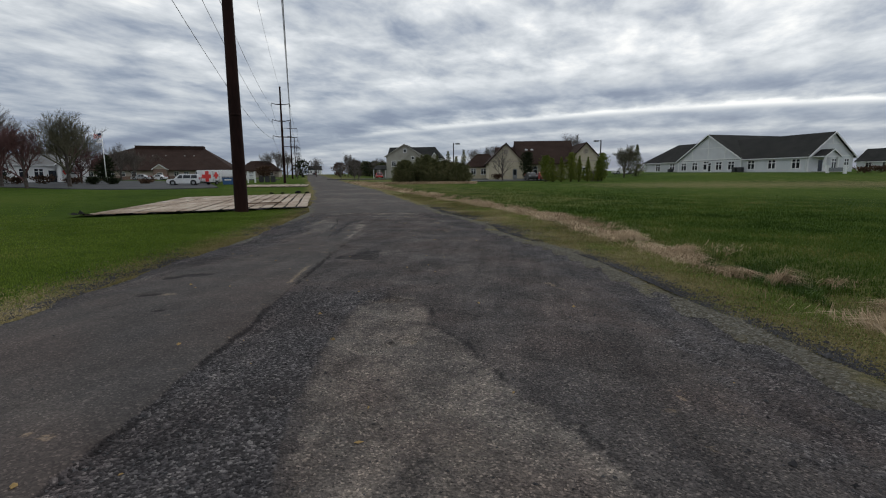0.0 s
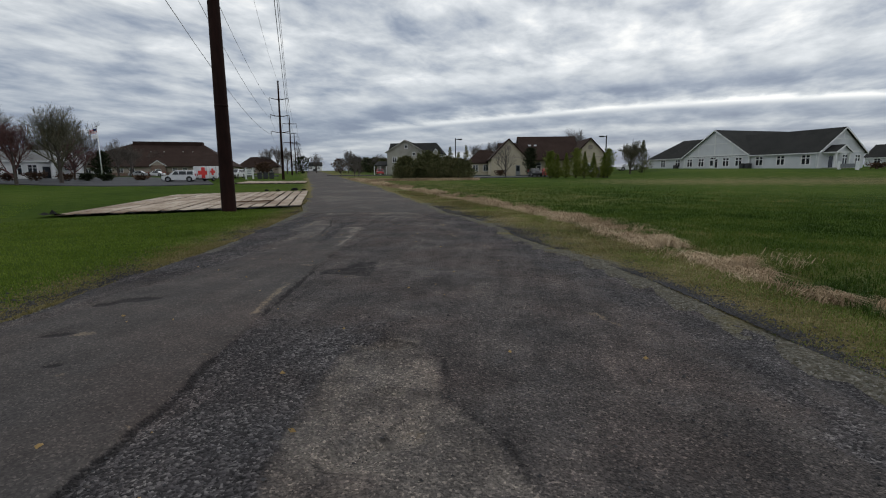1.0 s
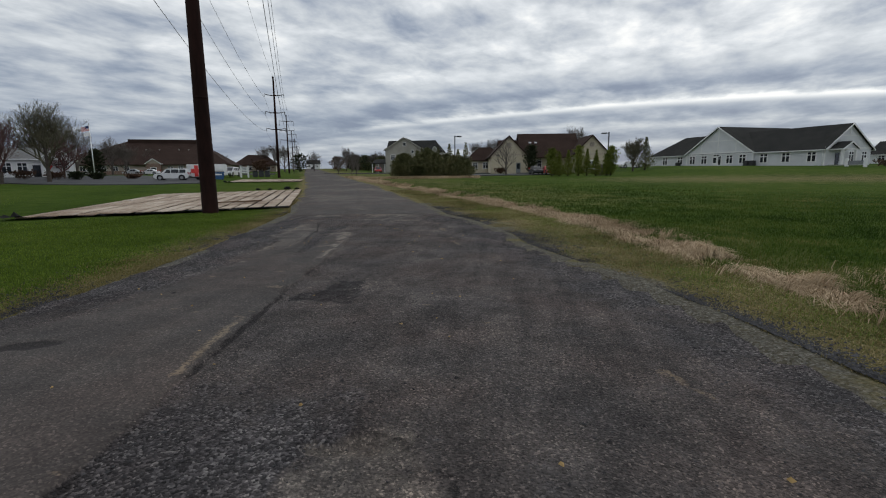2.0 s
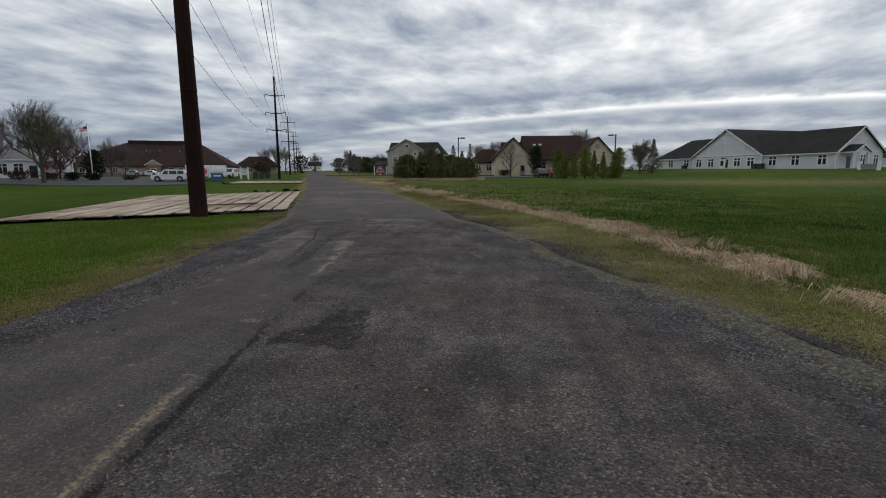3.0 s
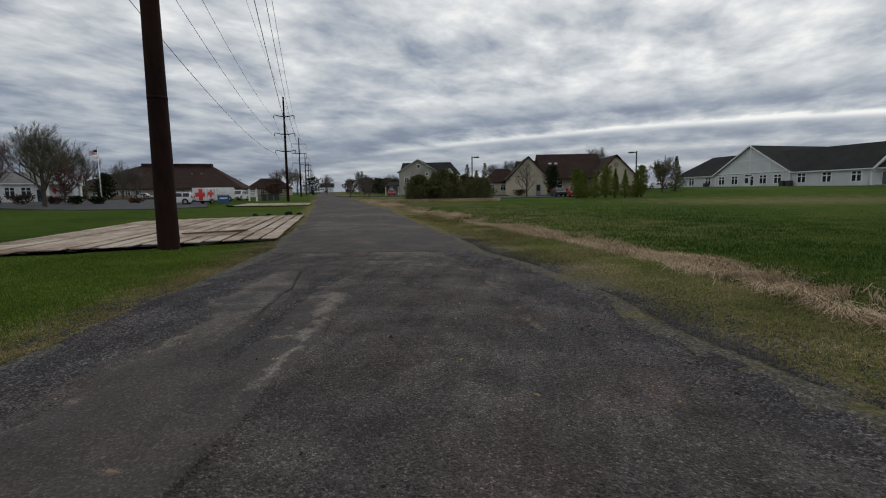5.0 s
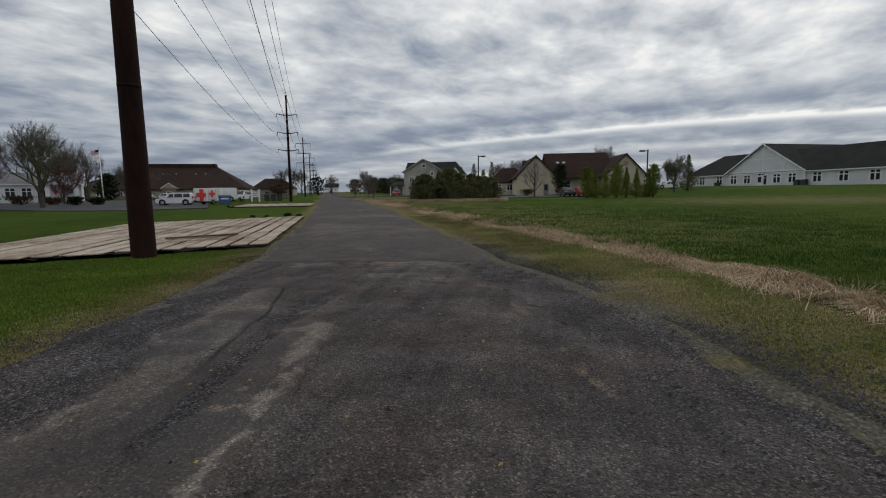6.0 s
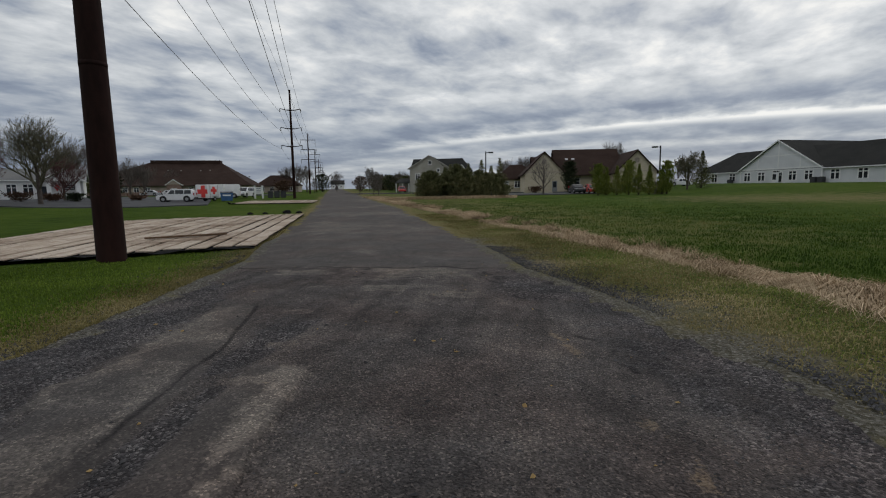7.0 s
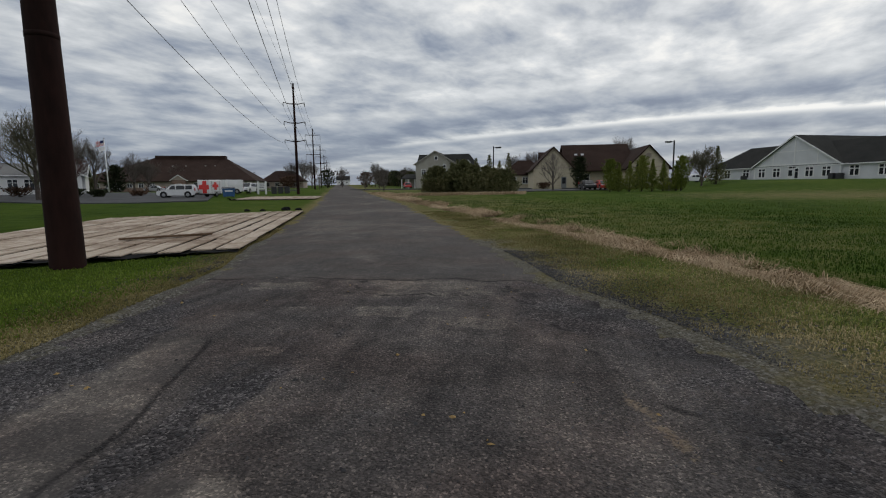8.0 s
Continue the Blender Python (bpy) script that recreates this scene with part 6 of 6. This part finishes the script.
al = Vector((-0.383, 0.924, 0)).normalized()
acr = Vector((-0.734, -0.679, 0)).normalized()
plywood_area("plywood_floor", "pale weathered plywood sheets laid over black sheeting", (-9.3, 22.6), al, acr, 22.5, 7, 16, 3, 0.62, 2.4, 0.07)
plywood_area("far_plywood_floor", "pale plywood sheets laid on the far lawn", (-25.0, 58.3), al, Vector((-0.99, -0.05, 0)).normalized(), 22.5, 5, 15, 4, 0.64, 2.2, 0.0)
pk = empty("loose_plank", pose(-12.9, 24.3, lz(-12.9, 24.3) + 0.15, 0, 0, 48), "loose brown plank lying on the plywood", "plank")
part("plank", boxbm(-1.2, 1.2, -0.1, 0.1, 0, 0.05), M_MUD, pk)
for i, (x, y, s) in enumerate(((-17.2, 38.6, 0.22), (-18.4, 38.0, 0.12), (-16.5, 38.8, 0.14), (-19.2, 37.6, 0.14))):
    bm = bmesh.new()
    bmesh.ops.create_icosphere(bm, subdivisions=3, radius=1)
    for v in bm.verts:
        v.co *= 1 + 0.35 * noise.noise(v.co * 1.7 + Vector((i * 5, 0, 0)))
        v.co = Vector((v.co.x * s * 1.3, v.co.y * s, max(v.co.z, -0.3) * s * 0.8))
    sack = tagged(obj("sandbag", bm, M_SHEET), "black plastic bag holding down the sheeting", "sandbag", "black bags")
    sack.location = (x, y, lz(x, y) + 0.1 + s * 0.2)


# ---- loose stones, leaves, grass ----
def scatter_solids(name, label, cat, pts, sizes, mat, seed):
    """Angular chips: squashed random octahedra."""
    rng = np.random.default_rng(seed)
    n = len(pts)
    base = np.array([(1, 0, 0), (-1, 0, 0), (0, 1, 0), (0, -1, 0), (0, 0, 1), (0, 0, -0.6)], float)
    v = base[None] * rng.uniform(0.6, 1.3, (n, 6, 1)) * np.array([1.0, 0.75, 0.6]) + rng.uniform(-0.25, 0.25, (n, 6, 3))
    a = rng.uniform(0, 6.283, n)
    c, s = np.cos(a)[:, None], np.sin(a)[:, None]
    x, y = v[..., 0] * c - v[..., 1] * s, v[..., 0] * s + v[..., 1] * c
    v = np.stack([x, y, v[..., 2]], -1) * sizes[:, None, None] + pts[:, None, :]
    f = np.array([(0, 2, 4), (2, 1, 4), (1, 3, 4), (3, 0, 4), (2, 0, 5), (1, 2, 5), (3, 1, 5), (0, 3, 5)])
    f = (f[None] + (np.arange(n) * 6)[:, None, None]).reshape(-1, 3)
    return tagged(raw(name, v.reshape(-1, 3), f, mat), label, cat, kind="stuff")


rng = np.random.default_rng(8)
# chips follow the looseness of the surface
n = 150000
yy = 23.5 * rng.random(n) ** 1.25 - 0.6
iy = np.clip(np.searchsorted(ry_, yy), 0, len(ry_) - 1)
vv = rng.integers(0, nv, n)
keep = rng.random(n) < (1 - 0.9 * patch[iy, vv]) * np.clip(loose[iy, vv] * 0.85 + 0.05 - 0.5 * smooth_m[iy, vv] * (1 - loose[iy, vv]), 0.015, 1)
iy, vv = iy[keep], vv[keep]
px, py = RX[iy, vv] + rng.uniform(-0.05, 0.05, len(iy)), RY[iy, vv] + rng.uniform(-0.05, 0.05, len(iy))
sz = np.clip(rng.lognormal(math.log(0.0066), 0.42, len(iy)), 0.0035, 0.028)
scatter_solids("gravel", "loose angular grey stone chips on the asphalt", "gravel", np.stack([px, py, RZ[iy, vv] + sz * 0.15], -1), sz, M_STONE, 1)
# shoulder gravel spilling into the grass
n = 56000
yy = 24 * rng.random(n) - 0.5
sd = rng.random(n) < 0.6
off = np.minimum(rng.exponential(0.3, n), 1.4)
px = np.where(sd, interp(RIGHT, yy) + off * (0.4 + 1.2 * step01(yy, 8, 14)) - 0.1, interp(LEFT, yy) - off + 0.1)
sz = np.clip(rng.lognormal(math.log(0.010), 0.4, n), 0.005, 0.035)
scatter_solids("shoulder_gravel", "loose grey stones spilling into the verge", "gravel", np.stack([px, yy, land(px, yy) + 0.012], -1), sz, M_STONE, 2)


def blades(name, label, cat, pts, h, w, mat, seed, lean=0.45, kink=0.5, comb=0.0, least=0.2):
    """Grass blades of two quads each, bent over in a random direction."""
    r = np.random.default_rng(seed)
    n = len(pts)
    a, b = r.uniform(0, 6.283, n), r.uniform(0, 6.283, n)
    if comb:
        a = comb * 6.283 * fbm(pts[:, 0] * 0.8, pts[:, 1] * 0.8, seed, 2) + r.normal(0, 0.5, n)
    d = np.stack([np.cos(a), np.sin(a)], -1)
    s = np.stack([np.cos(b), np.sin(b)], -1)
    ln = r.uniform(least, 1.0, n) * lean
    v = np.zeros((n, 5, 3))
    hw = (w / 2)[:, None]
    v[:, 0, :2], v[:, 1, :2] = pts[:, :2] - s * hw, pts[:, :2] + s * hw
    v[:, 0, 2] = v[:, 1, 2] = pts[:, 2] - 0.015
    mid = pts[:, :2] + d * (h * ln * 0.35)[:, None]
    v[:, 2, :2], v[:, 3, :2] = mid - s * hw * 0.8, mid + s * hw * 0.8
    v[:, 2, 2] = v[:, 3, 2] = pts[:, 2] + h * np.clip(0.75 - 0.1 * ln, 0.5, 0.75)
    v[:, 4, :2] = pts[:, :2] + d * (h * ln * (1 + kink))[:, None]
    v[:, 4, 2] = pts[:, 2] + h * np.maximum(1 - 0.55 * ln, 0.12)
    k = np.arange(n)[:, None] * 5
    f = np.concatenate([k + np.array([[0, 1, 3]]), k + np.array([[0, 3, 2]]), k + np.array([[2, 3, 4]])], 1).reshape(-1, 3)
    return tagged(raw(name, v.reshape(-1, 3), f, mat), label, cat, kind="stuff")


def on_land(x, y):
    z = land(x, y) + (fbm(x * 0.5, y * 0.5, 3) - 0.5) * 0.10 + (fbm(x * 3, y * 3, 9) - 0.5) * 0.05
    return np.stack([x, y, z], -1)


# lawn beside the road, thinner with distance
n = 200000
yy = -1.5 + 37 * rng.random(n) ** 1.5
off = 0.15 + np.abs(rng.normal(0, 6.5, n))
px = interp(LEFT, yy) - off
mat_u = (px + 9.3) * acr.x + (yy - 22.6) * acr.y
under = (mat_u > -0.6) & (mat_u < 11) & (yy > 22.6 + (px + 9.3) * 0.925) & (px < interp(LEFT, yy))
keep = ~(under & (yy < 40))
px, yy, off = px[keep], yy[keep], off[keep]
blades("lawn_grass", "short bright green lawn grass", "grass", on_land(px, yy), rng.uniform(0.02, 0.05, len(px)), rng.uniform(0.006, 0.012, len(px)) * (1 + yy * 0.05), M_BLADE, 3)
n = 80000
yy = 0.5 + 28 * rng.random(n) ** 1.3
px = interp(LEFT, yy) + 0.2 - np.abs(rng.normal(0, 0.5, n))
blades("verge_grass_left", "dry yellowed grass along the asphalt", "grass", on_land(px, yy), rng.uniform(0.015, 0.05, n), rng.uniform(0.005, 0.011, n) * (1 + yy * 0.03), M_VERGE, 4, 1.5)
n = 210000
yy = 1.5 + 37 * rng.random(n) ** 1.35
lo, hi = interp(RIGHT, yy) - 0.12, interp(REEDS, yy) + 0.8
px = lo + (hi - lo) * rng.random(n) ** 0.9
keep = fbm(px * 2.2, yy * 2.2, 77) + 0.14 - 0.10 * step01(yy, 9, 13) * (1 - step01(px - lo, 0.8, 1.8)) + 0.25 * step01(px - lo, 0, 1.2) > rng.uniform(0.40, 0.62, n)
px, yy = px[keep], yy[keep]
green = fbm(px * 0.6, yy * 0.6, 78) + 0.17 * rng.standard_normal(len(px)) > 0.72 + 0.1 * step01(yy, 9, 13) - 0.24 * step01(px - interp(RIGHT, yy), -0.1, 1.0 + 0.8 * step01(yy, 9, 13))
for g_, mt, nm in ((green, M_VGREEN, "verge_grass_green"), (~green, M_VERGE, "verge_grass_dry")):
    k = g_.sum()
    blades(nm, "patchy roadside grass, green among straw", "grass", on_land(px[g_], yy[g_]), rng.uniform(0.02, 0.06, k) * (0.45 + 0.55 * step01(px[g_] - interp(RIGHT, yy[g_]), -0.2, 1.2)), rng.uniform(0.004, 0.009, k) * (1 + yy[g_] * 0.03), mt, 5, 1.5)
# the field beyond the ditch
n = 170000
yy = 4 + np.abs(rng.normal(0, 22, n))
px = interp(REEDS, yy) + 0.5 + np.abs(rng.normal(0, 10, n))
keep = rng.random(n) > 0.6 * (1 - step01(px - interp(RIGHT, yy), 6, 24)) * step01(yy, 16, 28)
px, yy = px[keep], yy[keep]
n = len(px)
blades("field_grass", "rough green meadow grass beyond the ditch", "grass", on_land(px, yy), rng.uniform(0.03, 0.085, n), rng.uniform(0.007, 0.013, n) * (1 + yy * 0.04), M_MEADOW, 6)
# dead grass clumps along the ditch
n = 170000
yy = 3 + 82 * rng.random(n) ** 1.5
clump = fbm(yy * 0.9, yy * 0 + 4, 88, 3)
wid = (0.26 + 0.14 * fbm(yy * 0.5, yy * 0, 89)) * (1 + 0.012 * yy)
px = interp(REEDS, yy) + rng.normal(0, 1, n) * wid + 0.25 * (fbm(yy * 0.4, yy * 0 + 8, 90) - 0.5)
keep = (fbm(px * 1.1, yy * 0.8, 91) > 0.475 + 0.08 * (1 - step01(yy, 9, 15)) - 0.05 * step01(yy, 14, 18))
px, yy = px[keep], yy[keep]
k = len(px)
heap = on_land(px, yy)
heap[:, 2] += 0.24 * step01(fbm(px * 1.6, yy * 1.6, 96), 0.35, 0.7) * np.exp(-((px - interp(REEDS, yy)) / 0.5) ** 2) * rng.random(k)
blades("dead_reeds", "pale dead grass bent over in clumps along the ditch", "dead grass", heap, rng.uniform(0.08, 0.24, k) * (0.35 + 1.4 * fbm(px * 0.9, yy * 0.9, 95)), rng.uniform(0.005, 0.012, k) * (1 + yy * 0.03), M_REED, 7, 1.9, 0.6, 2.2, 0.55)
# green tufts between the dead clumps
n = 26000
yy = 3 + 16 * rng.random(n)
px = interp(REEDS, yy) + rng.normal(0.1, 0.45, n)
keep = fbm(px * 1.3, yy * 1.0, 92) > 0.54
px, yy = px[keep], yy[keep]
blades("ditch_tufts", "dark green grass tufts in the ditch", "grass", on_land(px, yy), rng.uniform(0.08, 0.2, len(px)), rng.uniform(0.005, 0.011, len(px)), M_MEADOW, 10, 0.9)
n = 9000
px = -21 + 17 * rng.random(n)
yy = 70.5 + 0.14 * (px + 20) + rng.normal(0, 0.9, n)
blades("hedge_reeds", "pale dead grass along the foot of the hedge", "dead grass", on_land(px, yy), rng.uniform(0.15, 0.5, n), rng.uniform(0.02, 0.05, n), M_REED, 9, 1.0)
# a few fallen leaves and clods on the road
n = 90
yy = 0.5 + 20 * rng.random(n)
iy = np.clip(np.searchsorted(ry_, yy), 0, len(ry_) - 1)
vv = (nv * (0.1 + 0.75 * rng.random(n))).astype(int)
sz = rng.uniform(0.010, 0.03, n)
lf = scatter_solids("fallen_leaves", "small ochre leaves and clods scattered on the asphalt", "leaves", np.stack([RX[iy, vv], RY[iy, vv], RZ[iy, vv] + 0.004], -1), sz, M_LEAF, 12)
